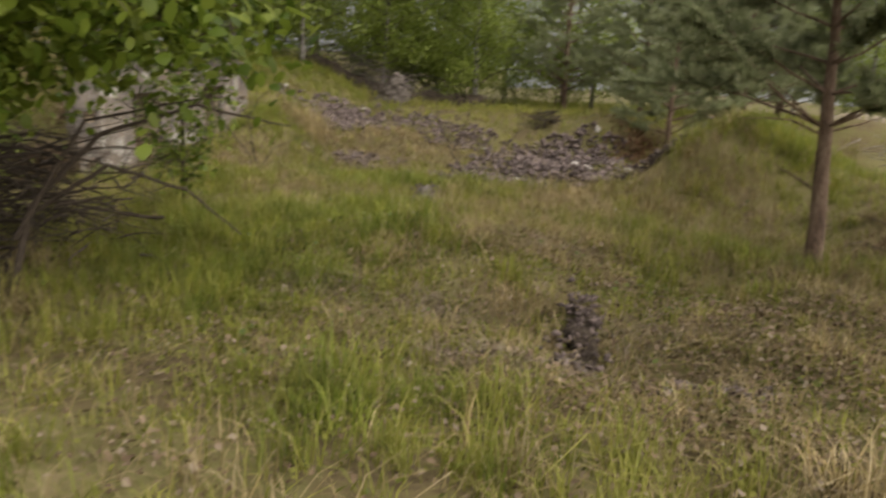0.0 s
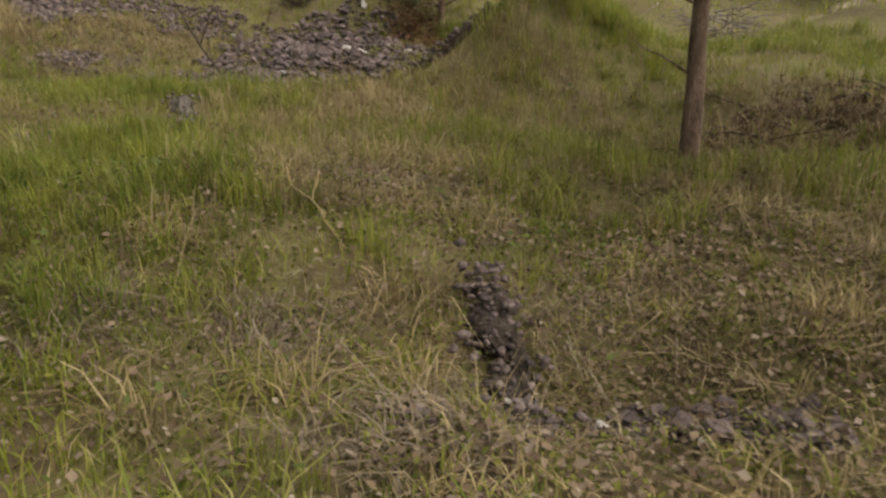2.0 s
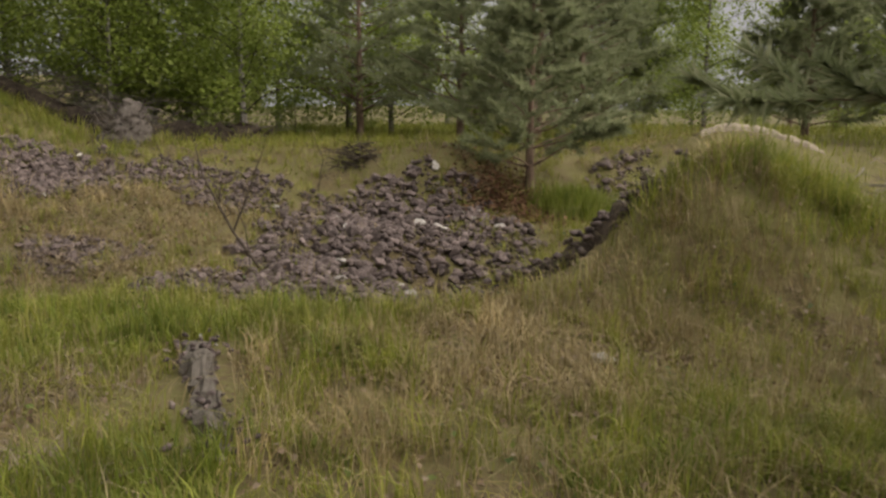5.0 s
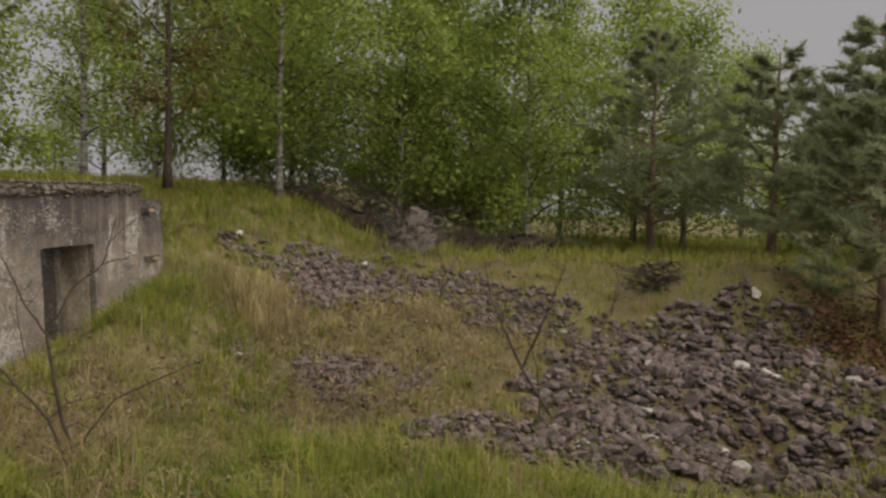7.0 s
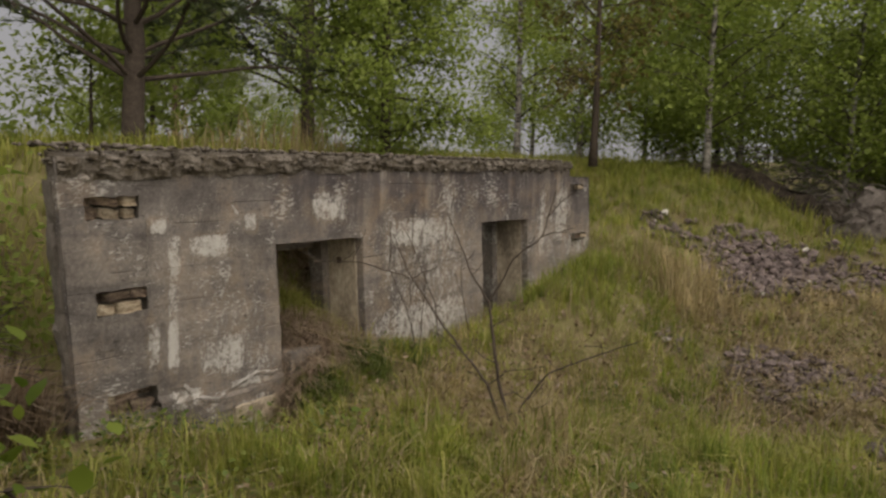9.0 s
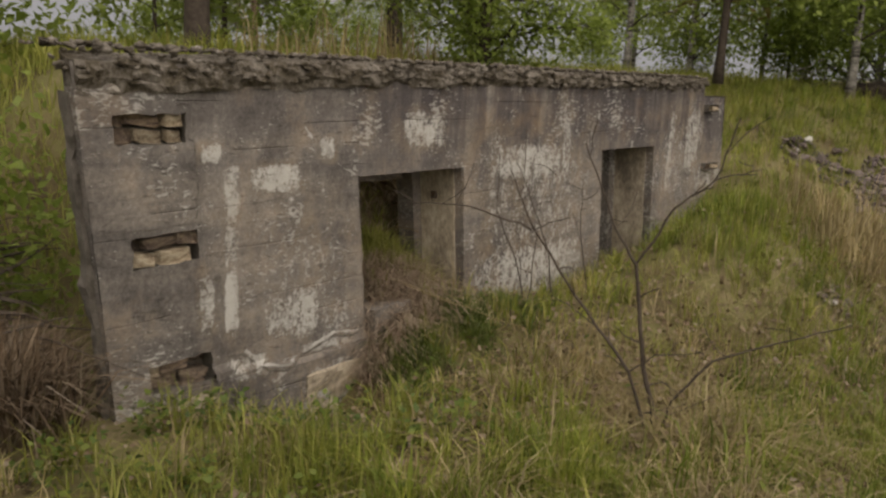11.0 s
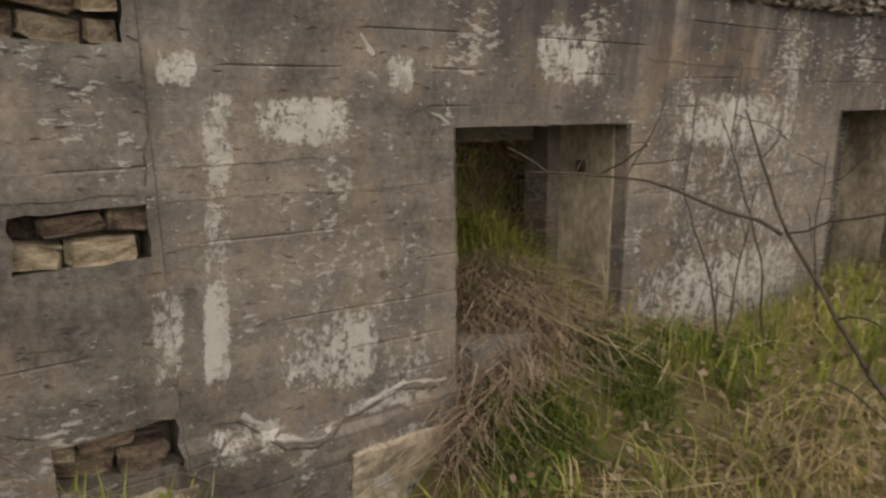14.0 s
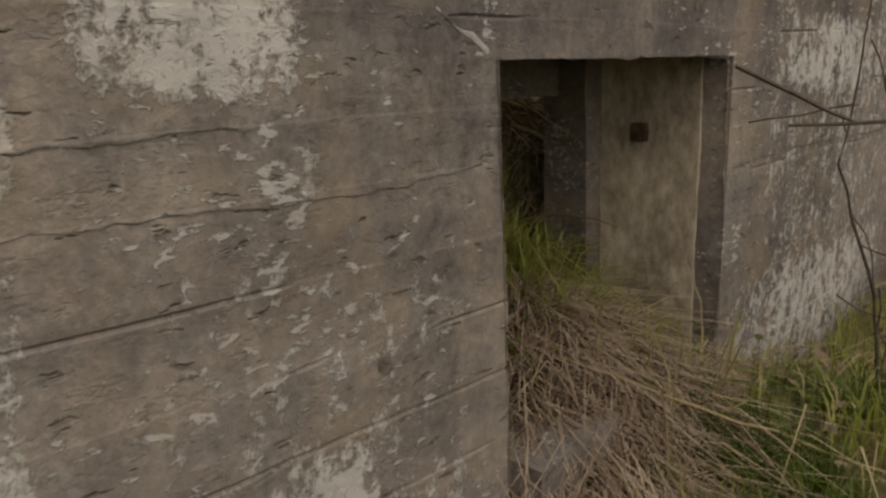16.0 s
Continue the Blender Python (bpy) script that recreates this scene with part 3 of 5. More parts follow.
def rough_block(name, lo, hi, step, jag, mat, parent, label="", seed=0, lean=True):
    """A box with a fine skin, its edges broken by noise."""
    bm = bmesh.new()
    lo, hi = Vector(lo), Vector(hi)
    ks = [max(1, round((hi[i] - lo[i]) / step)) for i in range(3)]
    found = {}

    def v(i, j, k):
        if (i, j, k) not in found:
            p = Vector([lo[a] + (hi[a] - lo[a]) * t / ks[a] for a, t in enumerate((i, j, k))])
            d = noise.noise_vector(p * 6 + Vector((seed, 0, 0))) * jag + noise.noise_vector(p * 19 + Vector((seed, 3, 0))) * jag * 0.5
            found[i, j, k] = bm.verts.new(settle(*(p + d)) if lean else p + d)
        return found[i, j, k]
    for a in range(3):
        b, c = (a + 1) % 3, (a + 2) % 3
        for side in (0, ks[a]):
            for i in range(ks[b]):
                for j in range(ks[c]):
                    loop = []
                    for di, dj in ((0, 0), (1, 0), (1, 1), (0, 1)):
                        t = [0, 0, 0]
                        t[a], t[b], t[c] = side, i + di, j + dj
                        loop.append(v(*t))
                    bm.faces.new(loop if side else loop[::-1])
    me = bpy.data.meshes.new(name)
    bm.to_mesh(me)
    bm.free()
    me.materials.append(mat)
    return part(name, me, parent, label)


def build_slab():
    verts, faces = [], []
    ys = np.arange(0.37, 6.88, 0.02)
    m = 16
    for i, y in enumerate(ys):
        th = 0.16 - 0.09 * (y - 0.3) / 6.5
        top = 0.52 - 0.035 * max(0.0, 1 - (y - 0.3) / 1.6)
        prof = [(-0.52, top + 0.03), (-0.4, top + 0.03), (-0.25, top + 0.02), (-0.14, top + 0.015), (-0.07, top + 0.005), (-0.02, top)]
        prof += [(0.012 + 0.026 * math.sin(math.pi * q), top - th * q) for q in (0.06, 0.2, 0.34, 0.48, 0.62, 0.76, 0.9, 1.0)]
        prof += [(-0.05, top - th), (-0.52, top - th)]
        for k, (x, z) in enumerate(prof):
            p = Vector((x, y, z))
            d = noise.noise_vector(p * 5) * 0.02
            bedded = Vector((p.x * 14, p.y * 9, p.z * 34))
            d += noise.noise_vector(bedded) * 0.026 + noise.noise_vector(bedded * 2.7) * 0.014
            pit = 0.05 * max(0, noise.noise(Vector((2, y * 4.3, z * 14))) - 0.22) + 0.05 * max(0, noise.noise(Vector((2, y * 2.3, 5))) - 0.1) if 6 <= k <= 13 else 0
            d *= 0.55 if k < 7 else 1.0
            dz = d.z * 0.7 if k < 14 else 0.0
            x = max(x, -0.1 - 0.42 * min(1.0, max(0.0, (y - 0.35) / 0.9)))
            verts.append(settle(x + d.x - pit, y + d.y * 0.5, z + dz))
    for i in range(len(ys) - 1):
        for k in range(m):
            a, b = i * m + k, i * m + (k + 1) % m
            faces.append((a, a + m, b + m, b))
    faces.append(tuple(range(m)))
    faces.append(tuple(range((len(ys) - 1) * m, len(ys) * m))[::-1])
    return mesh_from("roof_slab", verts, faces, M["slab"])


roof_slab = part("roof_slab", build_slab(), bunker, "crumbling rough-edged concrete roof slab")
rough_block("jamb_return", (-0.56, 2.9, -1.7), (-0.4, 2.998, -0.152), 0.06, 0.006, M["concrete"], bunker, "dark concrete door return")
rough_block("jamb_return", (-0.56, 5.68, -1.7), (-0.4, 5.798, -0.112), 0.06, 0.006, M["concrete"], bunker)
rough_block("inner_pier", (-1.5, 5.2, -1.7), (-1.1, 5.75, 0.3), 0.08, 0.012, M["concrete"], bunker, "pale inner concrete pier")
rough_block("rear_wall", (-1.55, 3.4, -1.7), (-1.3, 7.5, 0.3), 0.12, 0.02, M["concrete"], bunker, "inner concrete wall in shade")
# the end face lies in tree shade, which the dark mortar colour stands in for
rough_block("end_wall", (-0.11, 0.335, -1.7), (-0.035, 0.375, 0.34), 0.05, 0.03, M["mortar"], bunker, "crumbling end of the wall, shade in its dark colour")

rough_block("door_lining", (-0.4, 2.984, -1.7), (-0.075, 2.997, -0.153), 0.05, 0.005, M["cream"], bunker, "pale cream lining of the doorway")
rough_block("door_lining", (-0.4, 5.784, -1.7), (-0.075, 5.797, -0.113), 0.05, 0.005, M["cream"], bunker)


def seam(name, line, width, mat, label, proud=0.012):
    """A jagged narrow band lying on the wall's face."""
    rr = random.Random(len(line))
    pts = []
    for (y0, z0), (y1, z1) in zip(line, line[1:]):
        n = max(2, int(math.hypot(y1 - y0, z1 - z0) / 0.025))
        pts += [(y0 + (y1 - y0) * k / n + rr.uniform(-0.006, 0.006), z0 + (z1 - z0) * k / n + rr.uniform(-0.0035, 0.0035)) for k in range(n)]
    verts, faces = [], []
    for i, (y, z) in enumerate(pts):
        a, c = pts[max(i - 1, 0)], pts[min(i + 1, len(pts) - 1)]
        d = Vector((c[0] - a[0], c[1] - a[1])).normalized()
        w = width * rr.uniform(0.25, 1.0)
        for s, p in ((-1, 0), (0, proud), (1, 0)):
            yy, zz = y - d.y * w * s, z + d.x * w * s
            verts.append(settle(wall_x(yy, zz) + 0.0018 + p, yy, zz))
    for i in range(len(pts) - 1):
        for k in range(2):
            o = i * 3 + k
            faces.append((o, o + 3, o + 4, o + 1))
    return part(name, mesh_from(name, verts, faces, mat), front_wall, label)


seam("crack", [(0.37, -0.94), (0.46, -0.94), (0.54, -0.985)], 0.007, M["mortar"], "dark jagged crack", 0.002)
seam("crack", [(0.93, -1.2), (1.0, -1.26), (1.12, -1.31), (1.2, -1.28)], 0.008, M["mortar"], "dark jagged crack", 0.002)
seam("crack", [(1.02, -1.07), (1.11, -1.08), (1.26, -1.21), (1.38, -1.24), (1.49, -1.19), (1.62, -1.16), (1.76, -1.12), (1.99, -1.16)], 0.01, M["mortar"], "dark jagged crack", 0.003)
seam("crack", [(1.34, -1.31), (1.64, -1.33), (1.92, -1.27)], 0.006, M["mortar"], "dark jagged crack", 0.002)
seam("lime_seam", [(1.13, -1.06), (1.26, -1.18), (1.38, -1.21), (1.5, -1.165)], 0.012, M["pale_stone"], "white lime seam", 0.0005)
seam("lime_seam", [(1.6, -1.14), (1.76, -1.095), (1.99, -1.13)], 0.01, M["pale_stone"], "white lime seam", 0.0005)
seam("lime_seam", [(1.64, 0.16), (1.67, 0.11), (1.71, 0.07)], 0.012, M["pale_stone"], "white lime seam", 0.001)
seam("lime_seam", [(1.75, 0.08), (1.8, 0.03), (1.85, -0.03)], 0.02, M["pale_stone"], "white lime seam", 0.001)
seam("lime_seam", [(1.87, -0.06), (1.93, -0.1), (1.97, -0.12), (2.02, -0.15)], 0.007, M["pale_stone"], "white lime seam", 0.001)
seam("crack", [(0.94, -0.345), (1.2, -0.34), (1.5, -0.35), (1.75, -0.355), (2.0, -0.34)], 0.002, M["mortar"], "", 0.001)
seam("crack", [(1.0, -0.245), (1.3, -0.24), (1.52, -0.235)], 0.0022, M["mortar"], "", 0.001)
seam("crack", [(0.38, -0.31), (0.62, -0.315), (0.9, -0.31)], 0.003, M["mortar"], "", 0.001)
seam("crack", [(0.9, -0.29), (0.92, -0.1), (0.925, 0.1)], 0.004, M["mortar"], "", 0.001)
seam("crack", [(0.54, -0.72), (0.62, -0.725), (0.68, -0.72)], 0.004, M["mortar"], "", 0.001)
seam("crack", [(0.56, -0.83), (0.63, -0.83)], 0.004, M["mortar"], "", 0.001)
seam("crack", [(3.1, 0.12), (3.9, 0.1), (4.8, 0.11)], 0.003, M["mortar"], "", 0.001)
seam("crack", [(3.05, -0.46), (3.5, -0.44), (4.2, -0.45), (4.8, -0.43)], 0.003, M["mortar"], "", 0.001)
for y, z, s in [(1.0, -0.63, 0.022), (1.69, -0.66, 0.016), (2.83, -0.03, 0.012), (2.79, -0.03, 0.012), (2.3, 0.0, 0.01), (0.62, -0.72, 0.012)]:
    v, f = tube([(0.012, 0, 0), (0.0, 0, 0)], [s, s * 0.8], 7)
    q = [settle(wall_x(y, z) + p[0] - 0.009, y + p[1], z + p[2]) for p in v]
    part("bolt_hole", mesh_from("bolt_hole", q, f, M["mortar"]), front_wall, "small dark hole")

rough_block("lintel_beam", (-0.63, 2.0, -0.272), (-0.5, 2.9, -0.13), 0.06, 0.008, M["concrete"], bunker, "inner concrete beam over the doorway")
rough_block("wall_base", (-0.1, 1.52, -1.8), (0.045, 2.1, -1.3), 0.03, 0.028, M["cream"], bunker, "pale cream broken base of the wall")
rough_block("wall_base", (-0.1, 0.56, -1.8), (0.04, 0.93, -1.22), 0.03, 0.05, M["cream"], bunker, "pale cream broken base of the wall")
rough_block("threshold", (-0.34, 2.05, -1.7), (0.06, 2.4, -1.0), 0.06, 0.02, M["concrete"], bunker, "broken concrete threshold block")
rough_block("hinge_plate", (-0.285, 2.965, -0.4), (-0.24, 2.986, -0.345), 0.03, 0.004, M["rust_earth"], bunker, "rusted dark hinge plate")

# ---- loose stones ----
def stone_mesh(name, seed, mat, flat=0.6, n=15):
    """An angular broken stone about 1 across: the hull of scattered points."""
    r = random.Random(seed)
    bm = bmesh.new()
    for _ in range(n):
        v = Vector((r.gauss(0, 1), r.gauss(0, 1), r.gauss(0, 1))).normalized() * r.uniform(0.8, 1.0)
        bm.verts.new((v.x * 0.5, v.y * 0.5 * r.uniform(0.7, 1), v.z * 0.5 * flat))
    res = bmesh.ops.convex_hull(bm, input=bm.verts)
    bmesh.ops.delete(bm, geom=[g for g in res["geom_interior"] if isinstance(g, bmesh.types.BMVert)], context="VERTS")
    me = bpy.data.meshes.new(name)
    bm.to_mesh(me)
    bm.free()
    me.materials.append(mat)
    return me


STONES = [stone_mesh("stone", 10 + i, M["stone"], 0.45 + 0.05 * i) for i in range(8)]
PALE = [stone_mesh("stone", 40 + i, M["pale_stone"], 0.4 + 0.06 * i) for i in range(4)]


def stone_field(owner, spots, pieces, rng, meshes, lift=0.3):
    """Stones on the ground: the first of them as parts, the rest as one joined part."""
    verts, tris, o = [], [], 0
    for i, (x, y, s, up) in enumerate(spots):
        me = meshes[rng.randint(0, len(meshes))] if rng.rand() > 0.03 else PALE[rng.randint(0, len(PALE))]
        m = pose(x, y, hz(x, y) + s * lift * 0.5 + up, rng.normal(0, 16), rng.normal(0, 16), rng.uniform(0, 360)) @ Matrix.Diagonal((s, s * rng.uniform(0.7, 1.0), s, 1))
        if i < pieces:
            ob = part("stone", me, owner)
            ob.matrix_basis = owner.matrix_basis.inverted() @ m
        else:
            co = np.array([v.co[:] for v in me.vertices])
            mm = np.array(m)
            verts.append(co @ mm[:3, :3].T + mm[:3, 3])
            tris += [[k + o for k in p.vertices] for p in me.polygons]
            o += len(co)
    if verts:
        me = mesh_arrays("rubble_fill", np.concatenate(verts), tris, M["stone"])
        me.transform(owner.matrix_basis.inverted())
        part("rubble_fill", me, owner, kind="stuff")


def scatter(rng, count, inside, box, sizes, order=None):
    out = []
    while len(out) < count:
        x, y = rng.uniform(box[0], box[1]), rng.uniform(box[2], box[3])
        if inside(x, y):
            out.append((x, y, sizes[0] + (sizes[1] - sizes[0]) * rng.rand() ** 2.2, rng.uniform(0, 0.05)))
    out.sort(key=lambda k: -k[2])
    return out


def in_blob(cx, cy, rx, ry, turn=0.0, ragged=0.18, seed=1):
    c, s = math.cos(turn), math.sin(turn)

    def test(x, y):
        dx, dy = x - cx, y - cy
        u, v = (dx * c + dy * s) / rx, (-dx * s + dy * c) / ry
        return u * u + v * v < 1 + ragged * 2 * float(wobble(x, y, 0.9, seed))
    return test


rng = np.random.RandomState(5)
piles = [("rubble_pile", (6.9, 6.7), in_blob(6.7, 6.05, 1.85, 2.85, -0.26, 0.12, 11), (4.4, 9.3, 2.8, 9.5), 1650, 300, (0.08, 0.27), "large pile of grey-brown broken stones in a hollow"),
         ("rubble_pile", (2.0, 8.6), in_blob(1.85, 9.1, 0.95, 1.55, 0.2, 0.3, 12), (-0.2, 4.4, 7, 11.5), 760, 160, (0.08, 0.24), "pile of brown-grey rubble stones on a slope"),
         ("rubble_pile", (4.2, 9.6), in_blob(4.1, 9.2, 1.9, 0.8, -0.7, 0.35, 13), (2, 6.5, 7, 11.5), 560, 120, (0.07, 0.2), "thin scatter of rubble stones in dry grass"),
         ("rubble_pile", (2.9, 5.7), in_blob(2.95, 5.6, 0.85, 0.6, 0.1, 0.4, 14), (1.6, 4.3, 4.6, 6.8), 230, 60, (0.06, 0.18), "low patch of broken stones in dry grass"),
         ("rubble_pile", (4.4, 4.2), in_blob(4.6, 4.0, 0.75, 0.42, -0.1, 0.4, 15), (3.4, 5.8, 3.2, 5.0), 170, 50, (0.06, 0.19), "small stones along a grassy edge"),
         ("rubble_pile", (0.45, 9.2), in_blob(0.5, 9.0, 0.4, 0.6, 0.3, 0.3, 16), (-0.2, 1.2, 8, 10), 60, 60, (0.08, 0.26), "pale broken stones at the end of a concrete wall"),
         ("rubble_pile", (11.6, 9.4), in_blob(11.3, 9.0, 0.7, 1.3, -0.4, 0.3, 17), (10, 13, 7, 11), 120, 60, (0.1, 0.32), "heap of broken stones beside a pine")]
for name, (px, py), test, box, count, pieces, sizes, label in piles:
    pile = thing(name, (px, py, hz(px, py)), label, "rubble", "rubble piles")
    stone_field(pile, scatter(rng, count, test, box, sizes) + scatter(rng, int(count * 1.3), test, box, (0.05, 0.12)), pieces, rng, STONES)

# the bright flat stone on the big pile, and others that stand out
for x, y, s, pale, label in [(7.2, 6.85, 0.3, 1, "pale flat stone lying on a rubble pile"), (7.5, 6.57, 0.2, 1, "pale flat stone lying on a rubble pile"), (7.33, 0.75, 0.26, 1, "pale flat stone lying in grass"),
                             (6.2, 5.1, 0.42, 0, "large grey stone at the rubble edge"), (5.9, 4.6, 0.2, 1, "pale stone at the rubble edge"), (6.72, -5.12, 0.13, 1, "small pale stone in dead grass")]:
    ob = tagged(new("boulder", (PALE if pale else STONES)[int(x * 7) % 4].copy()), label, "stone", "single stones")
    ob.matrix_basis = pose(x, y, hz(x, y) + 0.07, 4, 8, x * 90) @ Matrix.Diagonal((s, s * 0.7, s * 0.7, 1))

# long weathered concrete stub in the grass, with an eroded top
stub = thing("concrete_stub", (4.75, 0.75, hz(4.75, 0.75)), "low weathered concrete footing with moss in grass", "footing")


def ridge(name, line, width, tall, mat, owner, label="", seed=0.0, jag=0.05):
    """A low, uneven ridge along a line of ground points."""
    verts, faces = [], []
    k = 9
    n = 26
    for i in range(n + 1):
        t = i / n * (len(line) - 1)
        a = min(int(t), len(line) - 2)
        p = Vector(line[a]).lerp(Vector(line[a + 1]), t - a)
        d = (Vector(line[a + 1]) - Vector(line[a])).normalized()
        side = Vector((-d.y, d.x))
        env = math.sin(math.pi * min(max(i / n, 0.04), 0.96)) ** 0.25
        for j in range(k):
            s = (j / (k - 1) - 0.5) * 2
            x, y = p + side * s * width * env
            h = tall * env * (1 - abs(s) ** 3.5) if j not in (0, k - 1) else -0.1
            q = Vector((x, y, hz(x, y) + h))
            verts.append(q + noise.noise_vector(q * 7 + Vector((seed, 0, 0))) * jag + noise.noise_vector(q * 23) * jag * 0.6)
    for i in range(n):
        for j in range(k - 1):
            a = i * k + j
            faces.append((a, a + k, a + k + 1, a + 1))
    faces += [tuple(range(k)), tuple(range(n * k, n * k + k))[::-1]]
    me = mesh_from(name, [v - Vector(owner.location) for v in verts], faces, mat)
    return part(name, me, owner, label)


ridge("footing", [(4.62, 1.5), (4.75, 0.8), (4.92, -0.3)], 0.1, 0.1, M["mortar"], stub, jag=0.085)
stub2 = thing("concrete_stub", (6.5, -4.6, hz(6.5, -4.6)), "crumbling footing of dark pebbly concrete in dead grass", "footing")
ridge("footing", [(6.5, -4.05), (6.46, -4.6), (6.36, -5.25)], 0.12, 0.14, M["root_earth"], stub2, seed=4, jag=0.09)
def along(line, count, wide, sizes, up, r):
    out = []
    for _ in range(count):
        t = r.uniform(0, len(line) - 1.001)
        k = int(t)
        x = line[k][0] + (line[k + 1][0] - line[k][0]) * (t - k) + r.normal(0, wide)
        y = line[k][1] + (line[k + 1][1] - line[k][1]) * (t - k) + r.normal(0, wide)
        out.append((x, y, r.uniform(*sizes), r.uniform(0, up)))
    return out


stone_field(stub, along([(4.62, 1.5), (4.75, 0.8), (4.95, -0.5)], 170, 0.08, (0.03, 0.075), 0.12, rng), 90, rng, STONES, 0.15)
stone_field(stub2, along([(6.5, -4.0), (6.46, -4.6), (6.32, -5.4)], 300, 0.085, (0.03, 0.09), 0.17, rng), 120, rng, STONES, 0.2)
bricks_near = thing("rubble_pile", (7.0, -5.35, hz(7.0, -5.35)), "scatter of dark brick bits and stones in dead grass", "rubble", "rubble piles")
stone_field(bricks_near, scatter(rng, 210, in_blob(6.95, -5.35, 0.6, 0.34, -0.3, 0.6, 21), (6.0, 7.9, -6.0, -4.8), (0.04, 0.17)) + scatter(rng, 60, in_blob(6.0, -5.25, 0.22, 0.16, 0.0, 0.4, 22), (5.6, 6.4, -5.6, -4.9), (0.03, 0.1)), 160, rng, STONES, 0.15)
trench = thing("earth_edge", (7.4, 3.3, hz(7.4, 3.3)), "broken earth edge above a rubble hollow, shadow in its dark colour", "earth bank")
# dark band: the shadow under the overhanging lip, given as a ridge of dark colour
ridge("crumbled_edge", [(6.45, 3.0), (6.9, 2.85), (7.5, 2.72), (8.1, 2.62), (8.8, 2.7)], 0.15, 0.14, M["root_earth"], trench, seed=9, jag=0.08)
stone_field(trench, along([(6.4, 3.1), (6.9, 2.9), (7.5, 2.75), (8.1, 2.68), (8.9, 2.8)], 190, 0.1, (0.05, 0.17), 0.2, rng), 60, rng, STONES, 0.2)
trench2 = thing("earth_edge", (10.5, -1.1, hz(10.5, -1.1)), "crumbling edge of earth and roots behind a pine", "earth bank")
ridge("crumbled_edge", [(9.7, -0.9), (10.6, -1.0), (11.6, -1.5), (12.6, -2.0)], 0.3, 0.08, M["rust_earth"], trench2, seed=12, jag=0.12)
stone_field(trench2, along([(9.5, -0.9), (10.6, -1.0), (11.6, -1.5), (12.8, -2.1)], 30, 0.25, (0.03, 0.08), 0.06, rng), 30, rng, STONES, 0.2)
roots = thing("earth_edge", (2.0, 14.0, hz(2.0, 14.0)), "dark eroded earth bank with roots under the trees", "earth bank")
ridge("crumbled_edge", [(-1.2, 13.7), (0.6, 13.9), (2.4, 14.1), (4.0, 14.3), (5.2, 14.6)], 0.4, 0.34, M["root_earth"], roots, seed=31, jag=0.24)
slab_far = thing("sand_bank", (16.0, 4.3, hz(16.0, 4.3)), "pale sandy bank above the green slope", "sand bank")
ridge("bank", [(14.6, 4.7), (15.6, 4.6), (16.6, 4.1), (17.8, 3.2)], 0.35, 0.14, M["sand"], slab_far, seed=20, jag=0.09)
slab_far = thing("sand_bank", (14.4, 10.2, hz(14.4, 10.2)), "flat pale sandstone slab on a grassy rise", "sand bank")
ridge("bank", [(13.2, 10.0), (14.2, 10.1), (15.8, 9.8)], 0.3, 0.12, M["sand"], slab_far, seed=24, jag=0.05)
block = thing("concrete_block", (13.3, -1.6, hz(13.3, -1.6)), "upright rounded grey concrete block among trees", "concrete block")
rough_block("block", (-0.35, -0.3, -0.3), (0.45, 0.35, 1.0), 0.09, 0.05, M["slab"], block, lean=False)

# ---- bricks in the wall's niches ----
brick_me = []
for s in range(5):
    bm = bmesh.new()
    r = random.Random(60 + s)
    bmesh.ops.create_cube(bm, size=1)
    bmesh.ops.bevel(bm, geom=bm.edges[:], offset=0.07, segments=1, affect="EDGES")
    for v in bm.verts:
        v.co += Vector((r.uniform(-0.3, 0.2), r.uniform(-0.08, 0.05), r.uniform(-0.16, 0.1)))
    me = bpy.data.meshes.new("brick")
    bm.to_mesh(me)
    bm.free()
    me.materials.append(M["pale_brick" if s in (1, 3) else "brick"])
    brick_me.append(me)
rb = random.Random(3)
for a, b, c, d in NICHES + END_NICHES:
    rows = max(1, round((d - c) / 0.08))
    for j in range(rows):
        y = a + 0.005
        first = True
        while y < b - 0.03:
            w = rb.uniform(0.1, 0.19) if not (first and j % 2) else 0.07
            w = min(w, b - y - 0.004)
            zc = c + (j + 0.5) * (d - c) / rows
            ob = part("brick", brick_me[rb.randint(0, 4)], front_wall)
            depth = rb.uniform(-0.125, -0.035)
            ob.matrix_basis = Matrix.Translation(settle(depth, y + w / 2, zc)) @ pose(0, 0, 0, rb.uniform(-6, 6), 0, rb.uniform(-14, 14)) @ Matrix.Diagonal((0.1, w, ((d - c) / rows - 0.01) * (rb.uniform(0.68, 0.9) if j == rows - 1 else rb.uniform(0.85, 1.0)), 1))
            y += w + 0.012
            first = False

